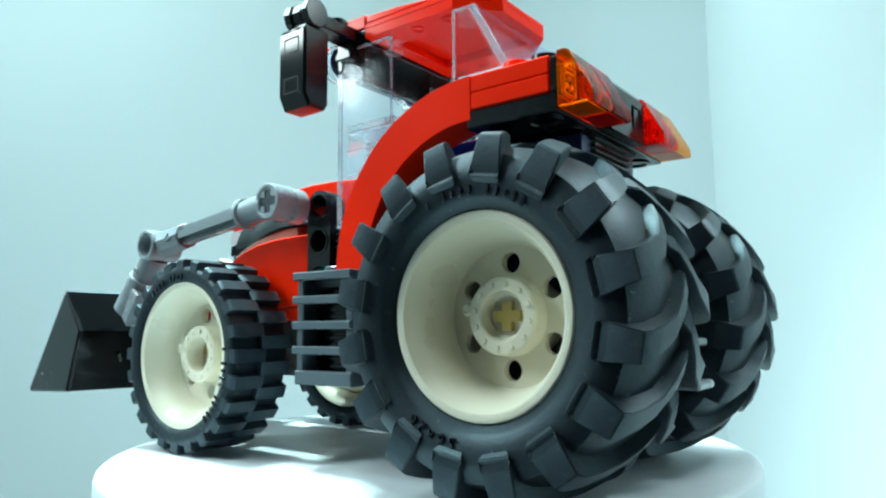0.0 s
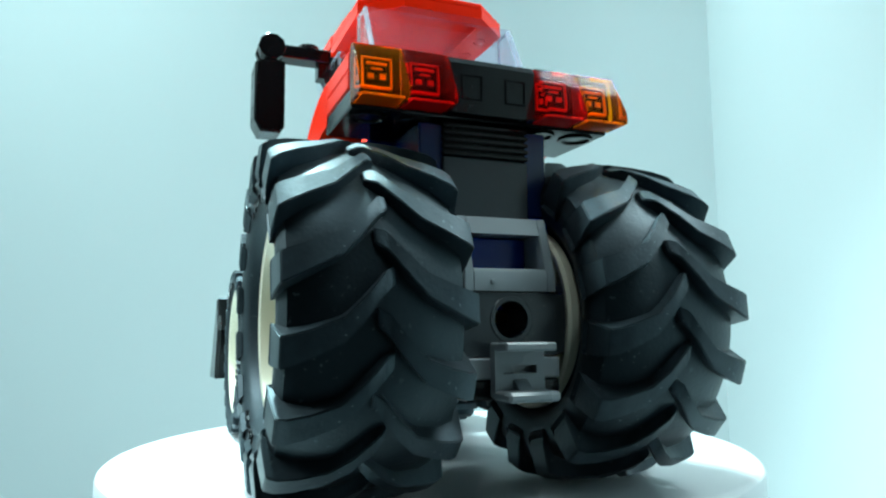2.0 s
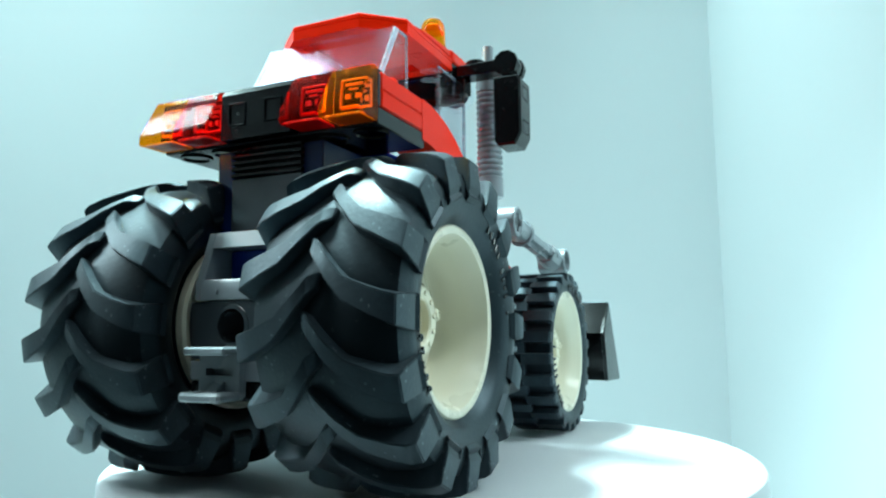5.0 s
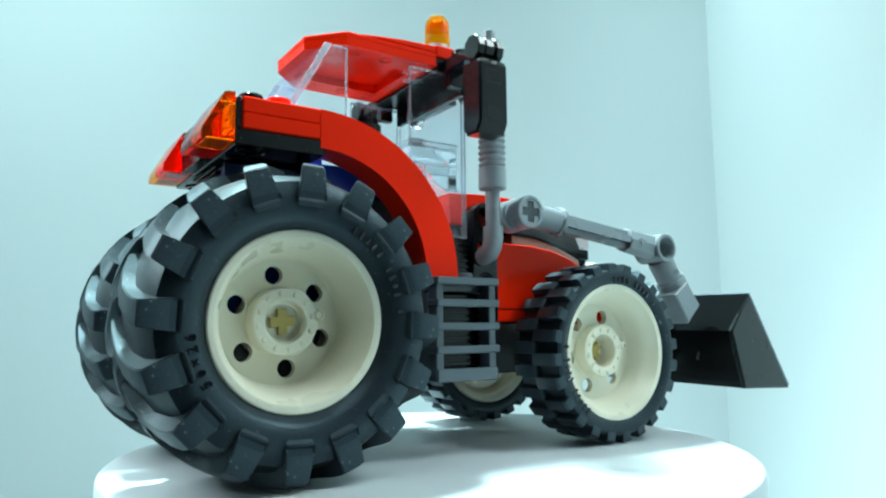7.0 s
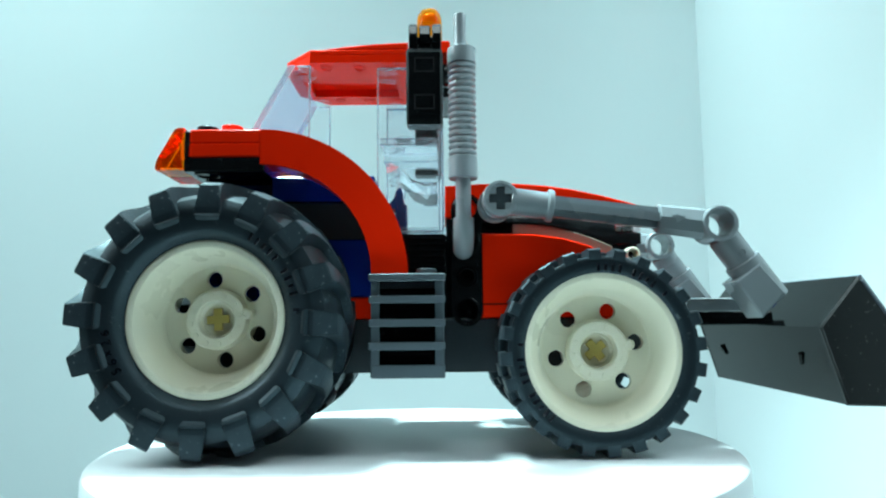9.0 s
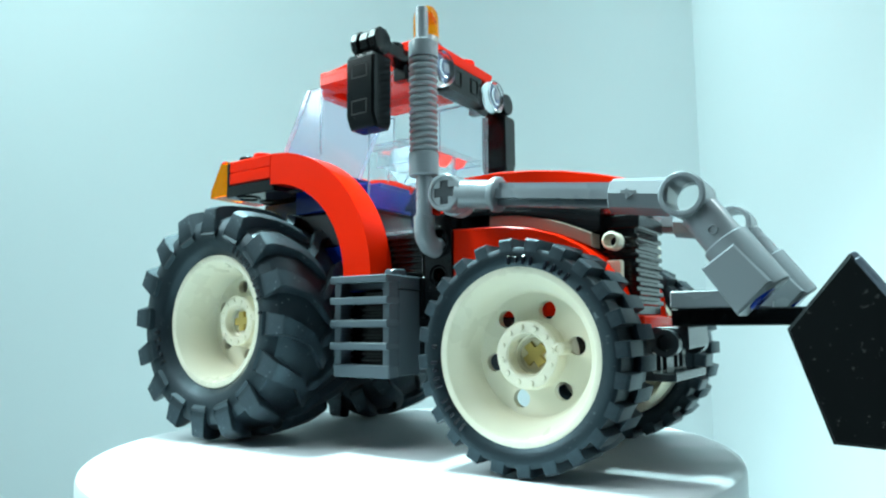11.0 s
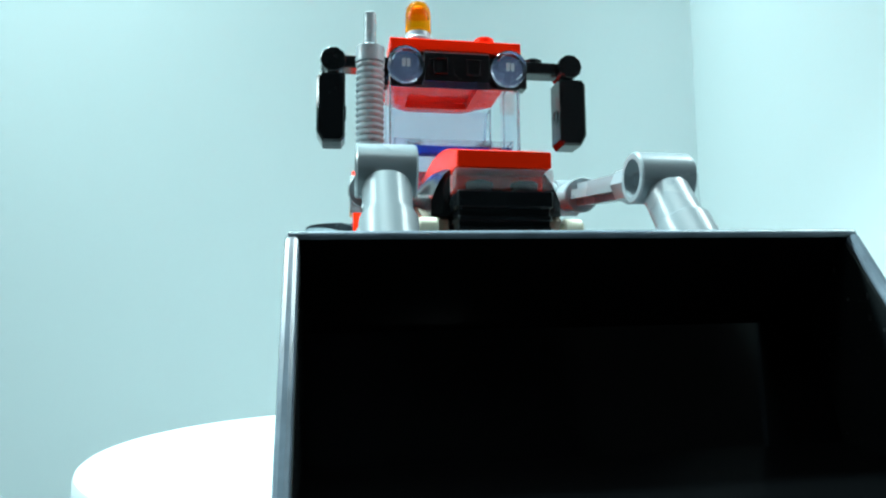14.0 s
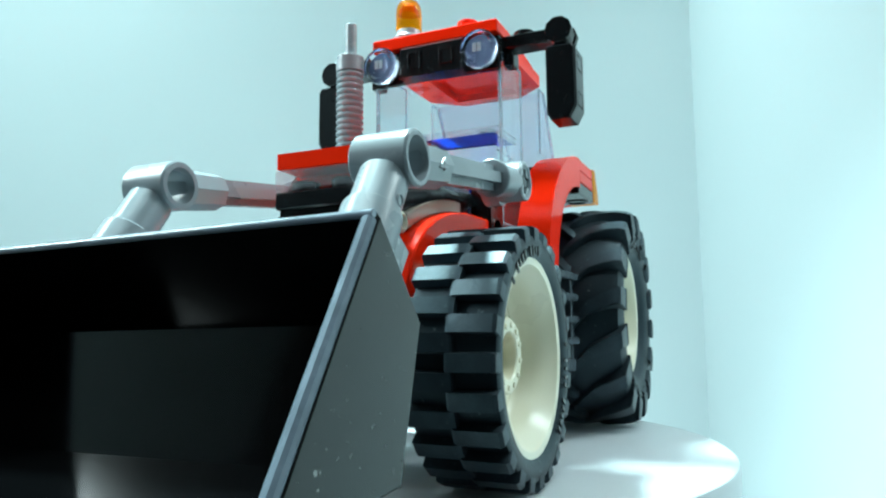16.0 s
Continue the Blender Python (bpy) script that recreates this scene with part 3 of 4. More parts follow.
def cab():
    # windscreen: three walls with a shelf across
    bm = bmesh.new()
    box(bm, 48.0, 49.3, -15.9, 15.9, 48.8, 84, 0.2)
    ws = part("windscreen", bm, CLEAR, tractor, "clear plastic cab windscreen")
    ws.visible_shadow = False
    for s in (1, -1):
        bm = bmesh.new()
        box(bm, 33.5, 47.95, s * 14.7, s * 15.9, 48.8, 88.8, 0.2)
        part("side_pane", bm, CLEAR, ws).visible_shadow = False
        bm = bmesh.new()
        rod(bm, (36, s * 12.2, 88.8), (36, s * 12.2, 86.6), 2.4)
        part("stud", bm, CLEAR, ws).visible_shadow = False
    bm = bmesh.new()
    box(bm, 34.0, 47.8, -14.5, 14.5, 70.2, 71.8, 0.3)
    sh = part("shelf", bm, EDGE, ws)
    sh.visible_shadow = False
    bm = bmesh.new()
    prism(bm, [(35.0, 70.1), (47.8, 70.1), (47.8, 61.0), (45.2, 60.2), (41.5, 61.6), (38.6, 65.0), (35.0, 66.2)], -14.3, 14.3, bevel=0.3)
    part("moulding", bm, RIPPLED, sh).visible_shadow = False
    for y in (-9, 9):
        bm = bmesh.new()
        tube(bm, (39.5, y, 71.8), (39.5, y, 73.4), 2.4, 1.6, steps=24, bevel=0.2)
        part("stud", bm, EDGE, sh).visible_shadow = False
    for x0, x1, z0, z1 in ((34.0, 47.8, 71.5, 71.9), (34.0, 47.8, 70.1, 70.5), (34.9, 47.8, 65.9, 66.3), (38.4, 38.9, 62.0, 66.0), (44.0, 47.8, 60.3, 60.8)):
        for y in (-14.6, 14.2):
            bm = bmesh.new()
            box(bm, x0, x1, y, y + 0.4, z0, z1, 0.1)
            part("moulded_edge", bm, EDGE_SHEEN, sh).visible_shadow = False
    for s in (1, -1):
        for x0, x1, z1 in ((48.0, 48.45, 84), (48.85, 49.3, 84), (33.5, 33.9, 88.8)):
            bm = bmesh.new()
            box(bm, x0, x1, s * 15.45, s * 15.96, 48.9, z1 - .1, 0.1)
            part("pane_edge", bm, EDGE_SHEEN, ws).visible_shadow = False
        bm = bmesh.new()
        box(bm, 33.6, 49.2, s * 15.45, s * 15.96, 48.82, 49.4, 0.1)
        part("pane_edge", bm, EDGE_SHEEN, ws).visible_shadow = False
        for x0, x1, z0, z1 in ((33.6, 47.9, 88.2, 88.8),):
            bm = bmesh.new()
            box(bm, x0, x1, s * 15.45, s * 15.96, z0, z1, 0.1)
            part("pane_edge", bm, EDGE_SHEEN, ws).visible_shadow = False
    bm = bmesh.new()
    box(bm, 34, 47.8, -14.5, 14.5, 48.9, 50.4, 0.2)
    sh = part("sill", bm, EDGE, ws)
    sh.visible_shadow = False
    # blue brick seen through the shelf, lever and seat
    bm = bmesh.new()
    box(bm, 13, 30, -6.5, 6.5, 62.6, 64.4)
    box(bm, 13, 16, -6.5, 6.5, 64.4, 68.5)
    part("seat", bm, BLUE, tractor, "blue brick driver's seat")
    bm = bmesh.new()
    prism(bm, [(37.0, 48.9), (40.0, 48.9), (40.0, 57.6), (39.2, 58.4), (38.9, 61.4), (38.2, 62.4), (37.2, 61.4), (36.6, 59.4), (35.2, 57.8), (35.0, 56.8), (37.0, 56.6)], -3, 3)
    part("steering_lever", bm, NAVY_AND_SHADE, tractor, "dark blue steering lever")
    # rear window
    bm = bmesh.new()
    prism(bm, [(12.4, 89.6), (13.8, 89.6), (4.2, 71.6), (2.8, 71.6)], -15.9, 15.9, bevel=0.2)
    rw = part("rear_window", bm, LILAC_SHEEN, tractor, "clear plastic sloping rear window")
    rw.visible_shadow = False
    for s in (1, -1):
        bm = bmesh.new()
        prism(bm, [(12.3, 89.5), (13.9, 89.5), (4.3, 71.7), (2.7, 71.7)], s * 15.35, s * 15.97, bevel=0.1)
        part("pane_edge", bm, EDGE_SHEEN, rw).visible_shadow = False
        bm = bmesh.new()
        prism(bm, [(14.2, 89.5), (17.6, 89.5), (17.6, 71.6), (4.7, 71.6)], s * 14.7, s * 15.9, bevel=0.2)
        part("side_pane", bm, CLEAR, rw).visible_shadow = False
        for x0, x1, z0, z1 in ((17.2, 17.65, 71.7, 89.4), (14.3, 17.6, 89.0, 89.5)):
            bm = bmesh.new()
            box(bm, x0, x1, s * 15.4, s * 15.97, z0, z1, 0.1)
            part("pane_edge", bm, EDGE_SHEEN, rw).visible_shadow = False
        bm = bmesh.new()
        rod(bm, (16, s * 12.2, 89.8), (16, s * 12.2, 87.6), 2.4)
        part("stud", bm, CLEAR, rw).visible_shadow = False
    # roof with cut rear corners
    bm = bmesh.new()
    outline = [(10.4, -8.3), (10.4, 8.3), (17.4, 16), (40.9, 16), (40.9, -16), (17.4, -16)]
    prism(bm, outline, 91.9, 93.3, axis="z", bevel=0.3)
    holed(bm, outline, [[(14.6, -9.0), (14.6, 9.0), (37.5, 9.0), (37.5, -9.0)]], 90.0, 92.0, axis="z")
    for y in (-12.5, 12.5):
        for x in (21, 29, 37):
            tube(bm, (x, y, 90.0), (x, y, 89.8), 1.6, 1.0, steps=14, bevel=0.05)
    roof = part("roof", bm, RED, tractor, "glossy red roof plate with cut rear corners")
    bm = bmesh.new()
    prism(bm, [(21, 93.4), (25, 94.0), (32, 94.7), (40.9, 95.1), (40.9, 93.4)], -15.8, 15.8, bevel=0.2)
    part("roof_slope", bm, RED, roof)
    bm = bmesh.new()
    box(bm, 41.1, 51.0, -16, 16, 92.4, 95.4)
    stud(bm, 47.6, 7.6, 95.3, h=1.9)
    part("roof_front_plate", bm, RED, roof)
    bm = bmesh.new()
    box(bm, 41.0, 47.9, -15.9, 15.9, 89.0, 92.2, 0.2)
    box(bm, 48.0, 49.4, -15.9, 15.9, 84.2, 92.2, 0.2)
    bar = part("lamp_bar", bm, BLACK, tractor, "glossy black lamp bar under the roof")
    bm = bmesh.new()
    prism(bm, [(49.5, 84.0), (52.3, 84.6), (52.3, 91.4), (51.4, 92.2), (49.5, 92.2)], -8.0, 8.0, bevel=0.2)
    for y in (-4, 4):
        for a, b, c, d in ((-1.5, 1.5, 90.0, 90.3), (-1.5, 1.5, 86.3, 86.6), (-1.7, -1.4, 86.3, 90.3), (1.4, 1.7, 86.3, 90.3)):
            box(bm, 52.2, 52.6, y + a, y + b, c, d, 0.05)
    part("centre_tile", bm, BLACK, bar)
    for y in (-12.4, 12.4):
        bm = bmesh.new()
        rod(bm, (49.4, y, 87.9), (51.6, y, 87.9), 2.9)
        part("lamp_holder", bm, BLACK, bar)
        bm = bmesh.new()
        lathe(bm, [(0, 52.0), (4.2, 52.0), (4.3, 52.3), (4.3, 54.0), (3.95, 54.4), (3.3, 54.4), (3.1, 54.05), (2.2, 54.05), (2.0, 54.35), (0, 54.35)], "x", (0, y, 87.9), steps=36)
        lamp = part("headlamp", bm, GLASS, tractor, "round clear work lamp")
        lamp.visible_shadow = False
        bm = bmesh.new()
        lathe(bm, [(0, 51.65), (3.6, 51.65), (3.6, 51.95), (0, 51.95)], "x", (0, y, 87.9), steps=28)
        part("moulding", bm, SILVER, lamp)
        for k in (-0.55, 0.55):
            bm = bmesh.new()
            box(bm, 54.40, 54.55, y + k - 0.42, y + k + 0.42, 86.9, 88.9, 0.04)
            part("emblem", bm, GREY, lamp)
    # beacon
    bm = bmesh.new()
    lathe(bm, [(0, 95.4), (3.9, 95.4), (4.0, 95.7), (4.0, 96.5), (3.7, 96.9), (3.2, 97.0), (3.0, 98.4), (0, 98.4)], "z", (46, -8.6, 0), steps=32)
    beacon = part("beacon", bm, GREY, tractor, "amber beacon on a grey base")
    bm = bmesh.new()
    lathe(bm, [(2.3, 98.5), (3.1, 98.5), (3.2, 99), (3.15, 103.6), (2.9, 104.9), (2.2, 106.0), (1.1, 106.6), (0, 106.7),
               (0, 105.4), (1.2, 105.0), (2.0, 104.0), (2.3, 102.6)], "z", (46, -8.6, 0), steps=32)
    part("dome", bm, AMBER, beacon, "clear amber dome").visible_shadow = False


cab()


def mirror(side):
    s = side
    up = 1.4 if s > 0 else 0.5
    bm = bmesh.new()
    box(bm, 42.6, 47.6, s * 15.95, s * 27.0, 88.4, 91.4)
    box(bm, 43.2, 47.0, s * 15.95, s * 18.5, 84.6, 88.3)
    stud(bm, 45.1, s * 20.5, 91.3, h=1.2)
    arm = part("mirror_arm", bm, BLACK, tractor, "black hinged mirror arm", (0, 0, up * 0.6))
    bm = bmesh.new()
    for x0, x1 in ((41.7, 43.6), (44.0, 46.4), (46.8, 48.8)):
        prism(bm, circle(s * 29.2, 89.6, 3.1 if x0 != 44.0 else 2.8, 10), x0, x1, axis="x", bevel=0.2)
    part("hinge", bm, BLACK, arm, at=(0, 0, up * 0.5))
    bm = bmesh.new()
    prism(bm, [(s * 26.3, 71.0), (s * 27.2, 69.6), (s * 31.6, 69.6), (s * 33.0, 72.2), (s * 33.0, 85.2), (s * 32.2, 86.3), (s * 26.3, 86.3)], 41.2, 49.0, axis="x", bevel=0.5)
    box(bm, 43.2, 46.8, s * 27.6, s * 30.8, 86.2, 87.6, 0.2)
    m = part("mirror", bm, BLACK, tractor, "tall glossy black wing mirror", (0, 0, up))
    bm = bmesh.new()
    for z in (82.2, 74.0):
        for a, b, c, d in ((42.9, 47.3, z + 1.5, z + 1.8), (42.9, 47.3, z - 1.5, z - 1.2), (42.9, 43.2, z - 1.5, z + 1.8), (47.0, 47.3, z - 1.5, z + 1.8)):
            box(bm, a, b, s * 32.9, s * 33.03, c, d, 0)
    part("moulding", bm, MATT, m)
    bm = bmesh.new()
    tube(bm, (45.1, s * 26.35, 77.6), (45.1, s * 26.05, 77.6), 1.8, 1.2, steps=16, bevel=0.05)
    part("socket", bm, BLACK, m)


both(mirror)


def exhaust():
    x, y = 53.6, -20.7
    bm = bmesh.new()
    prof = [(0, 60.4), (3.1, 60.4), (3.35, 60.6), (3.35, 65.3), (3.2, 65.5)]
    for k in range(15):
        z = 65.7 + 1.45 * k
        prof += [(2.75, z), (3.05, z + 0.25), (3.3, z + 0.55), (3.3, z + 0.85), (3.05, z + 1.15), (2.75, z + 1.4)]
    prof += [(3.1, 87.5), (3.35, 87.6), (3.35, 91.1), (3.15, 91.3), (0, 91.3)]
    lathe(bm, prof, "z", (x, y, 0), steps=28)
    ex = part("exhaust", bm, GREY, tractor, "light grey ribbed exhaust stack", sharp=28)
    bm = bmesh.new()
    rod(bm, (x - .3, y, 91), (x - .4, y, 99.8), 1.45)
    part("tailpipe", bm, GREY, ex)
    bm = bmesh.new()
    rod(bm, (x, y, 50), (x, y, 60.6), 1.75)
    part("lower_pipe", bm, GREY, ex)
    bm = bmesh.new()
    pts = [(x, y, 51.4), (x, y, 48.6), (x, y + .5, 46.8), (x, y + 1.7, 45.4), (x, y + 3.6, 44.8), (x, y + 5.0, 44.7)]
    rings = []
    for i, p in enumerate(pts):
        d = (Vector(pts[min(i + 1, 5)]) - Vector(pts[max(i - 1, 0)])).normalized()
        u = Vector((1, 0, 0))
        w = d.cross(u).normalized()
        rings.append([bm.verts.new(Vector(p) + 2.35 * (u * math.cos(a * math.pi / 10) + w * math.sin(a * math.pi / 10))) for a in range(20)])
    for a, b in zip(rings, rings[1:]):
        for i in range(20):
            bm.faces.new((a[i], a[(i + 1) % 20], b[(i + 1) % 20], b[i]))
    bm.faces.new(rings[0])
    bm.faces.new(rings[-1])
    part("elbow", bm, GREY, ex)


exhaust()


def bonnet():
    bm = bmesh.new()
    top = [(49.6, 61.4), (58, 61.9), (66, 62.0), (74, 61.4), (81, 60.4), (88, 58.9), (94, 57.3), (97.3, 56.3)]
    prism(bm, top + [(97.3, 53.5), (49.6, 53.5)], -8.2, 8.2, bevel=0.25)
    part("bonnet", bm, RED, tractor, "glossy red curved bonnet")
    bm = bmesh.new()
    box(bm, 49.8, 88, -8.0, 8.0, 29, 53.3)
    part("engine_block", bm, BLACK, tractor)
    bm = bmesh.new()
    box(bm, 89.2, 97.4, -8.4, 8.4, 49.9, 53.3, 0.2)
    strip = part("headlight_strip", bm, PINK_REFLECTED, tractor, "clear headlight plate under the bonnet")
    strip.visible_shadow = False
    bm = bmesh.new()
    for y in (-4.0, 4.0):
        rod(bm, (94.4, y, 49.4), (94.4, y, 51.5), 2.4)
    part("stud", bm, BLACK, strip)
    # red block added so the strip carries the bonnet's reflected red
    bm = bmesh.new()
    box(bm, 88.2, 91.4, -8.2, 8.2, 50.0, 53.3, 0.1)
    part("backing", bm, RED, strip)
    bm = bmesh.new()
    box(bm, 88.1, 96.5, -7.9, 7.9, 29.2, 49.7, 0.1)
    box(bm, 88.1, 97.5, -8.3, 8.3, 46.6, 49.6, 0.3)
    for k in range(8):
        z = 31.0 + 1.9 * k
        box(bm, 88.1, 97.2, -8.1, 8.1, z, z + 1.1, 0.25)
    part("grille", bm, BLACK, tractor, "black ridged radiator grille")
    bm = bmesh.new()
    box(bm, 82, 99.0, -11.9, 11.9, 26.0, 28.9)
    part("plate", bm, RED, tractor)
    bm = bmesh.new()
    holed(bm, [(-12, 16.6), (12, 16.6), (12, 25.8), (-12, 25.8)],
          [[(y - 1.5, 18.2), (y + 1.5, 18.2), (y + 1.5, 24.2), (y - 1.5, 24.2)] for y in (-8, -4, 4, 8)], 100.2, 97.2, axis="x")
    part("front_brick", bm, DARK_SHADED, tractor, "dark grey brick with slots")
    for y in (-10.5, 10.5):
        bm = bmesh.new()
        tube(bm, (102.6, y - 1.6, 23.6), (102.6, y + 1.6, 23.6), 2.7, 1.6, steps=20, bevel=0.2)
        part("clip", bm, DARK_SHADED, tractor, "dark grey ring clip")
    bm = bmesh.new()
    box(bm, 97.4, 104.5, -11.8, 11.8, 16.4, 18.0)
    part("bumper_plate", bm, DARK_SHADED, tractor)


bonnet()


def flank(side):
    s = side
    # red panel with a curved wheel arch
    bm = bmesh.new()
    prism(bm, [(57.9, 29.0), (57.9, 48.6), (70, 48.3), (77, 47.4), (83, 45.6), (88, 43.0), (91.4, 40.2), (93.8, 37.0), (95.2, 33.2), (95.5, 29.0)], s * 8.1, s * 15.9, bevel=0.3)
    p = part("side_panel", bm, RED, tractor, "red side panel with a curved wheel arch")
    bm = bmesh.new()
    box(bm, 57.9, 80, s * 15.75, s * 16.0, 32.0, 32.25, 0.02)
    part("seam", bm, BLACK, p)
    # glossy black slope beside the bonnet
    n = 14

    def crest(x):
        return 51.3 - (9.4 * ((x - 66) / 30) ** 2 if x > 66 else 0)
    bm = bmesh.new()
    rows = []
    for k in range(n + 1):
        x = 58 + 32.5 * k / n
        drop = 0.0 if x < 68 else 5.2 * ((x - 68) / 29) ** 2
        low = max(crest(x) + 0.1, 46.2)
        k2 = 1.0 if x < 74 else max(0.68, 1 - ((x - 74) / 23) ** 1.5)
        rows.append([bm.verts.new(v) for v in ((x, s * 8.25, 57.6 - drop), (x, s * (8.25 + 1.35 * k2), 57.0 - drop), (x, s * (8.25 + 3.15 * k2), 55.2 - drop), (x, s * (8.25 + 4.45 * k2), max(53.2 - drop, low + .9)),
                                               (x, s * (8.25 + 5.15 * k2), max(51.9 - drop, low + .5)), (x, s * (8.25 + 5.15 * k2), low), (x, s * 8.25, low))])
    for a, b in zip(rows, rows[1:]):
        for i in range(7):
            bm.faces.new((a[i], a[(i + 1) % 7], b[(i + 1) % 7], b[i]))
    bm.faces.new(rows[0])
    bm.faces.new(rows[-1])
    part("bonnet_slope", bm, BLACK, tractor, "glossy black curved slope beside the bonnet")
    bm = bmesh.new()
    xs = [65.6 + 23.6 * k / n for k in range(n + 1)]
    prism(bm, [(x, crest(x)) for x in xs] + [(x, crest(x) - 2.4 - 0.02 * (x - 65)) for x in xs[::-1]], s * 8.2, s * 12.8, bevel=0.2)
    part("arch", bm, TAUPE, tractor, "taupe curved arch over the red panel")
    # black beam with holes
    bm = bmesh.new()
    outline = arc(54.4, 54.4, 3.55, 0, 180, 12) + arc(54.4, 30.6, 3.55, 180, 360, 12)
    holed(bm, outline, [circle(54.4, z, 2.4, 20) for z in (30.6, 38.5, 46.5, 54.4)], s * 12.0, s * 16.5)
    beam = part("beam", bm, BLACK, tractor, "black upright beam with round holes")
    bm = bmesh.new()
    tube(bm, (54.4, s * 12.2, 38.5), (54.4, s * 16.2, 38.5), 2.3, 1.5)
    part("pin", bm, BLACK, beam, "black pin in the beam")
    bm = bmesh.new()
    for z in (30.6, 46.5, 54.4):
        tube(bm, (54.4, s * 16.3, z), (54.4, s * 16.7, z), 3.1, 2.4, steps=20, bevel=0.1)
    part("collar", bm, BLACK, beam)
    bm = bmesh.new()
    tube(bm, (93.6, s * 11.0, 43.6), (93.6, s * 14.4, 43.6), 1.8, 1.1, bevel=0.3)
    part("pin", bm, WHITE, tractor, "pale pin above the front wheel")
    bm = bmesh.new()
    box(bm, 88, 94.6, s * 9.6, s * 11.2, 29, 40.0)
    part("bracket", bm, WHITE, tractor)


both(flank)


def steps(side):
    s = side
    bm = bmesh.new()
    box(bm, 33.1, 49.0, s * 15.95, s * 23.9, 35.4, 38.4)
    box(bm, 47.4, 49.0, s * 15.95, s * 23.9, 16.4, 35.2)
    box(bm, 33.1, 34.7, s * 15.95, s * 23.9, 16.4, 35.2)
    stud(bm, 45.1, s * 20, 38.3)
    ladder = part("boarding_step", bm, DARK_LIT, tractor, "dark grey slatted boarding steps")
    bm = bmesh.new()
    box(bm, 34.8, 47.3, s * 16, s * 22.8, 17, 35.1)
    for k in range(12):
        z = 18.0 + 1.4 * k
        box(bm, 34.8, 47.3, s * 16, s * 23.3, z, z + .8, 0.1)
    part("ridged_brick", bm, BLACK, ladder)
    for x in (33.2, 47.0):
        bm = bmesh.new()
        box(bm, x, x + 1.9, s * 23.95, s * 27.2, 16.4, 37.0, 0.2)
        part("upright", bm, DARK_LIT, ladder)
    for z0, z1 in ((36.8, 38.45), (32.1, 33.7), (27.1, 28.7), (22.2, 23.8)):
        bm = bmesh.new()
        box(bm, 32.8, 49.2, s * 23.95, s * 28.4, z0, z1, 0.25)
        part("rung", bm, DARK_LIT, ladder)
    bm = bmesh.new()
    box(bm, 33.3, 49.1, s * 23.95, s * 27.6, 16.2, 19.0, 0.25)
    part("foot_plate", bm, DARK_LIT, ladder)


both(steps)


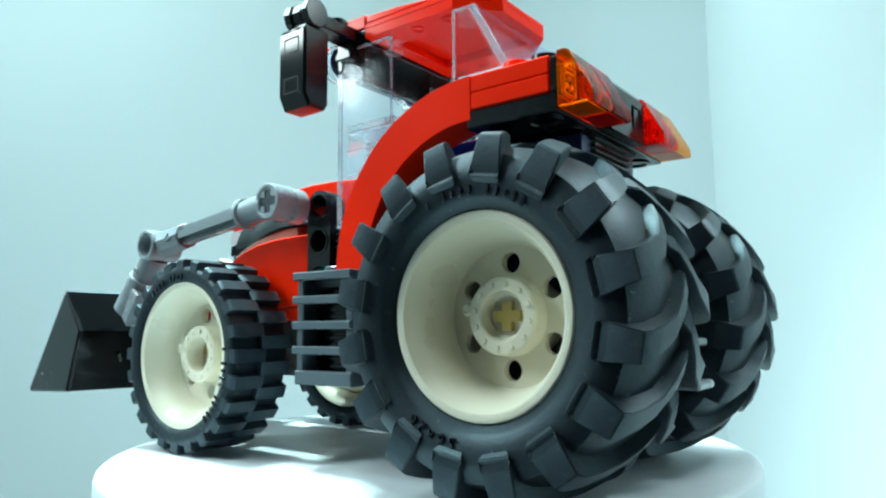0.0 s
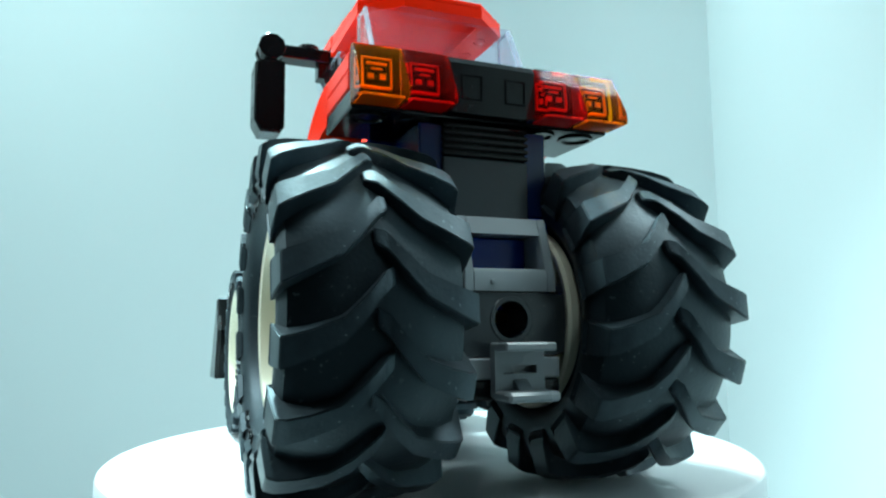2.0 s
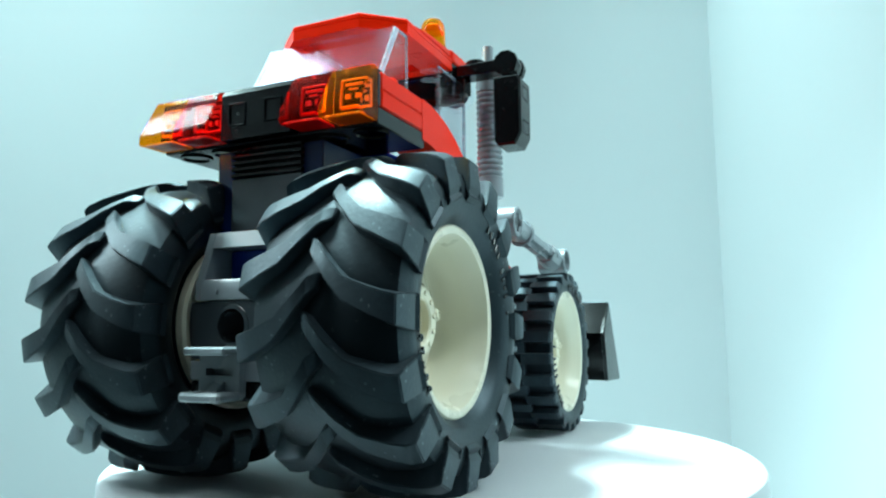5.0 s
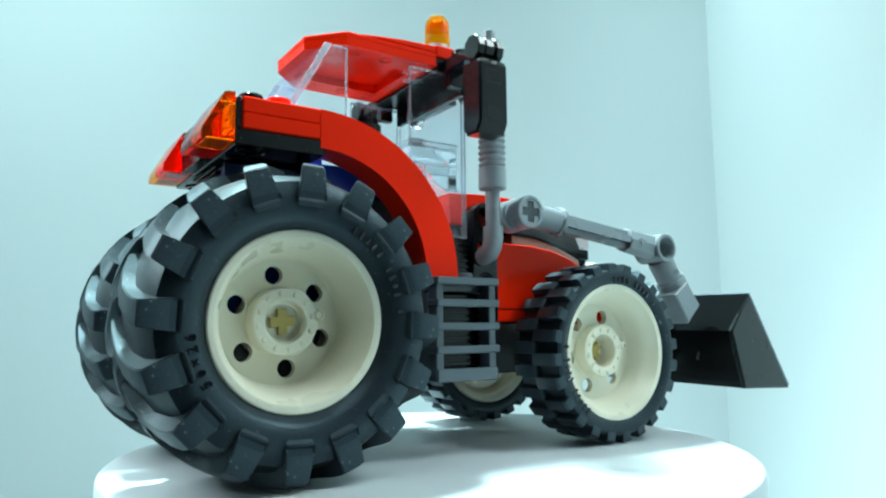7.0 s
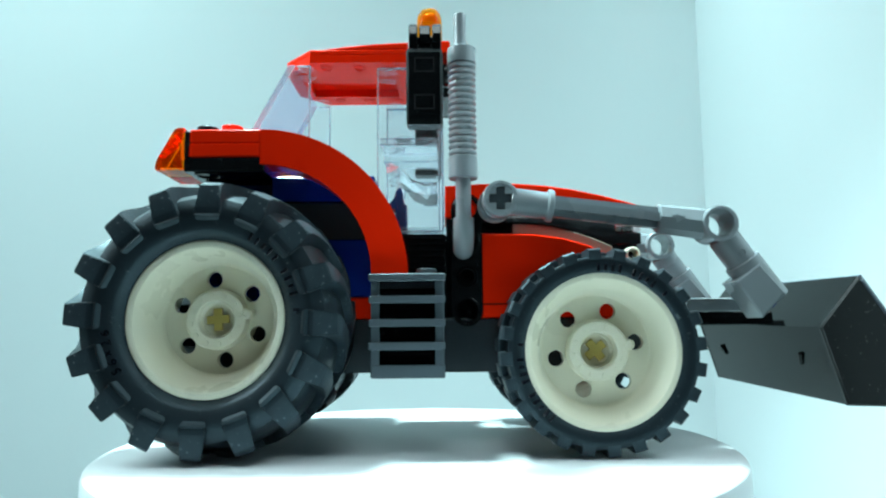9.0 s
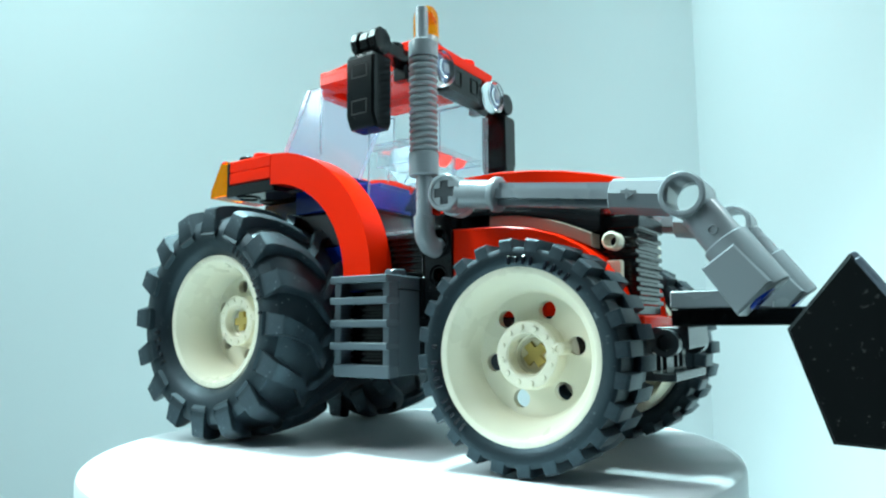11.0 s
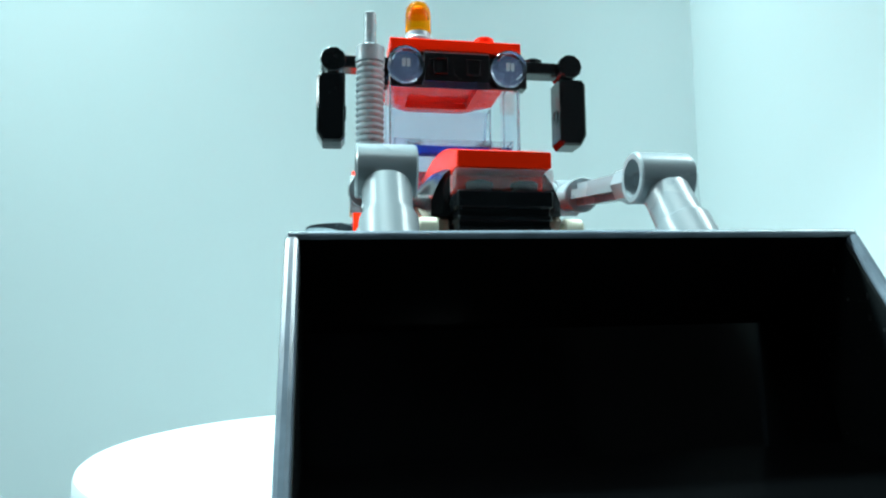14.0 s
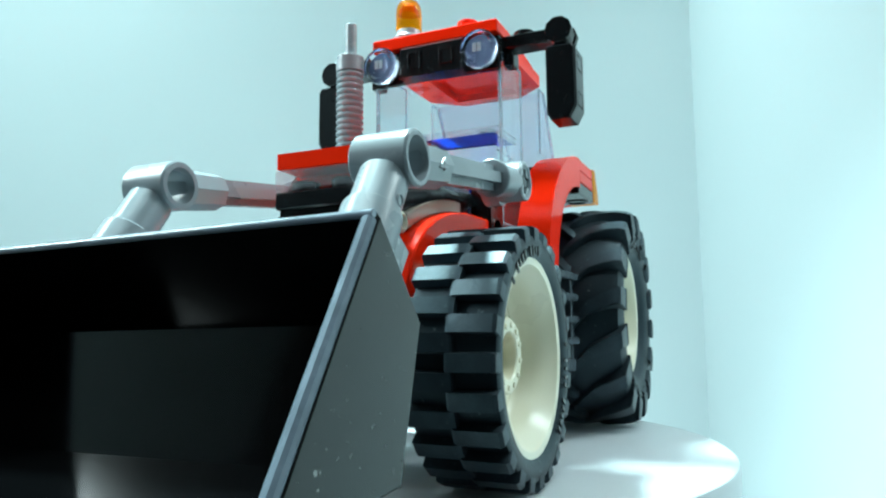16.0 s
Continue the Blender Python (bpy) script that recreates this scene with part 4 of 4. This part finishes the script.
def loader_arm(side):
    s = side
    pv, el = Vector((61.7, s * 21, 55.2)), Vector((110.3, s * 21, 49.3))
    d = (el - pv).normalized()
    # cross-holed block on the pivot
    bm = bmesh.new()
    holed(bm, circle(61.7, 55.2, 4.0, 28), [[(61.7 + a, 55.2 + b) for a, b in cross(2.55, 1.0)]], s * 20.0, s * 25.0)
    tube(bm, (61.7, s * 24.6, 55.2), (61.7, s * 25.3, 55.2), 4.0, 3.0, bevel=0.25)
    arm = part("loader_arm", bm, GREY, tractor, "light grey jointed loader arm")
    bm = bmesh.new()
    prism(bm, [(61.7 + a, 55.2 + b) for a, b in cross(2.4, 0.92)], s * 16, s * 24.8, bevel=0.05)
    part("pivot_axle", bm, DARK_SHADED, arm, "dark grey cross axle")
    bm = bmesh.new()
    rod(bm, (61.0, s * 16.55, 54.8), (61.0, s * 20.2, 54.8), 4.0, steps=28)
    part("bush", bm, GREY, arm)
    bm = bmesh.new()
    a1 = pv + d * 11.2
    rod(bm, pv + d * 2.4 + Vector((0, s * 1.4, 0)), a1 + Vector((0, s * 1.2, 0)), 3.1, 3.0, steps=24)
    rod(bm, pv + d * 10.6 + Vector((0, s * 1.2, 0)), pv + d * 12.0 + Vector((0, s * 1.2, 0)), 3.7, steps=24)
    part("socket", bm, GREY, arm)
    # cross-section bar
    bm = bmesh.new()
    a, b = pv + d * 11.5, el - d * 12.2
    m = Matrix.Translation(a) @ d.to_track_quat("Z", "Y").to_matrix().to_4x4()
    prism(bm, cross(2.35, 0.95), 0, (b - a).length, axis="z", bevel=0.15)
    bmesh.ops.transform(bm, matrix=m, verts=bm.verts)
    for v in bm.verts:
        v.co.y += s * 1.0
    part("bar", bm, GREY, arm)
    bm = bmesh.new()
    p0, p1 = el - d * 13.4, el - d * 2.6
    rod(bm, p0 + Vector((0, s * .8, 0)), p1 + Vector((0, s * .4, 0)), 3.3, 3.6, steps=8)
    part("sleeve", bm, GREY, arm)
    num = letters("4", 4.2, 0.15)
    c = el - d * 9.5
    for v in num.verts:
        u, w, e = v.co
        v.co = c + d * (w * 1.0) + Vector((0, s * (3.95 + e), 0)) + Vector((0, 0, 1)) * (u * (1 if s < 0 else -1))
    part("numeral", num, GREY, arm, "raised moulded numeral")
    # elbow and lower arm
    bm = bmesh.new()
    tube(bm, (110.3, s * 16.6, 49.3), (110.3, s * 25.4, 49.3), 4.0, 2.9, steps=36, bevel=0.3)
    part("elbow", bm, GREY, arm)
    low = Vector((119.3, s * 21 + (0.9 if s > 0 else 0.0), 36.6))
    e = (low - el).normalized()
    bm = bmesh.new()
    rod(bm, el + e * 3.2, el + e * 10.2, 3.5, steps=28)
    rod(bm, el + e * 10.0, el + e * 21.0, 4.1, steps=28)
    tube(bm, el + e * 8 + Vector((0, s * 3.2, 0)), el + e * 8 + Vector((0, s * 3.65, 0)), 0.9, 0.5, steps=14, bevel=0.1)
    part("lower_arm", bm, GREY, arm)
    # tilted mounting block
    bm = bmesh.new()
    prism(bm, [(112.9, 36.3), (118.2, 40.2), (123.6, 33.8), (118.3, 28.4)], s * 17.1, s * 25.4, bevel=0.35)
    blk = part("mounting_block", bm, GREY, arm)
    bm = bmesh.new()
    rod(bm, (120.0, s * 21.2, 32.9), (121.8, s * 21.2, 31.1), 2.6)
    part("pin", bm, BLUE, blk, "blue connector pin")


both(loader_arm)


def bucket():
    w = 33.2
    outer = [(134.8, 37.3), (126.4, 26.8), (131.3, 10.9), (152.6, 10.2)]
    inner = [(134.9, 35.2), (128.2, 26.7), (132.6, 12.3), (152.0, 11.0)]
    bm = bmesh.new()
    prism(bm, outer[:2] + [inner[1], (135.9, 36.6)], -w, w, bevel=0.4)
    prism(bm, [outer[1], outer[2], inner[2], inner[1]], -w + .02, w - .02, bevel=0)
    prism(bm, [outer[2], outer[3], inner[3], inner[2]], -w, w, bevel=0.15)
    b = part("bucket", bm, BLACK_SHELL, tractor, "wide glossy black loader bucket, dusty and scuffed")
    for s in (1, -1):
        bm = bmesh.new()
        prism(bm, [(135.0, 37.4), (126.3, 26.8), (131.2, 10.8), (153.0, 10.0)], s * (w - 1.5), s * (w + .15), bevel=0.45)
        part("side_plate", bm, BUCKET, b)
    for s in (1, -1):
        bm = bmesh.new()
        rod(bm, (127.9, s * 21.5, 20.9), (128.9, s * 20.0, 18.4), 0.5, steps=8, bevel=0.15)
        part("slot", bm, BLACK, b)
    # thin pale rods along the lips stand for the highlights there
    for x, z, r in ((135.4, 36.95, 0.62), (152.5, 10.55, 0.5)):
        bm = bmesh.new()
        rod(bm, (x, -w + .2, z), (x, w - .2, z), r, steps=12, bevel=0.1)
        part("rim", bm, GLINT_WORN, b, "rounded edge with painted glint and scuffs")
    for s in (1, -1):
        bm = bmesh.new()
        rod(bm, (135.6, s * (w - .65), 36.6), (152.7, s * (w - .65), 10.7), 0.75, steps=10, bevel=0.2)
        part("rim", bm, GLINT_WORN, b, "rounded edge with painted glint and scuffs")
    bm = bmesh.new()
    prism(bm, [(104.0, 27.0), (127.0, 27.0), (127.0, 30.2), (104.0, 30.2)], -11.9, 11.9, bevel=0.25)
    for x in (106.5, 111):
        for y in (-11.9, 11.9):
            tube(bm, (x, y, 28.6), (x, y * 1.02, 28.6), 1.2, 0.8, steps=14, bevel=0.05)
    part("mounting_plate", bm, BLACK, b)
    bm = bmesh.new()
    box(bm, 105.0, 118, -15.9, 15.9, 30.3, 33.4)
    part("cross_plate", bm, GREY, b)
    bm = bmesh.new()
    box(bm, 99, 106, -7.9, 7.9, 22.5, 26.8)
    part("hinge", bm, DARK_SHADED, b)
    b.matrix_basis = pose(0, 0.0002, 0.0) @ pose(0.13, 0, 0.024) @ pose(0, 0, 0, 0.9, 0, 0) @ pose(-0.13, 0, -0.024)


bucket()


# ---- movement ----
def motions():
    walk(tractor, [(t, pose(0, 0, 0, 0, 0, a) @ pose(-AXIS[0] * MM, -AXIS[1] * MM, 0)) for t, a in TURN])
    walk(platter, [(t, pose(0, 0, 0, 0, 0, a)) for t, a in TURN])


motions()
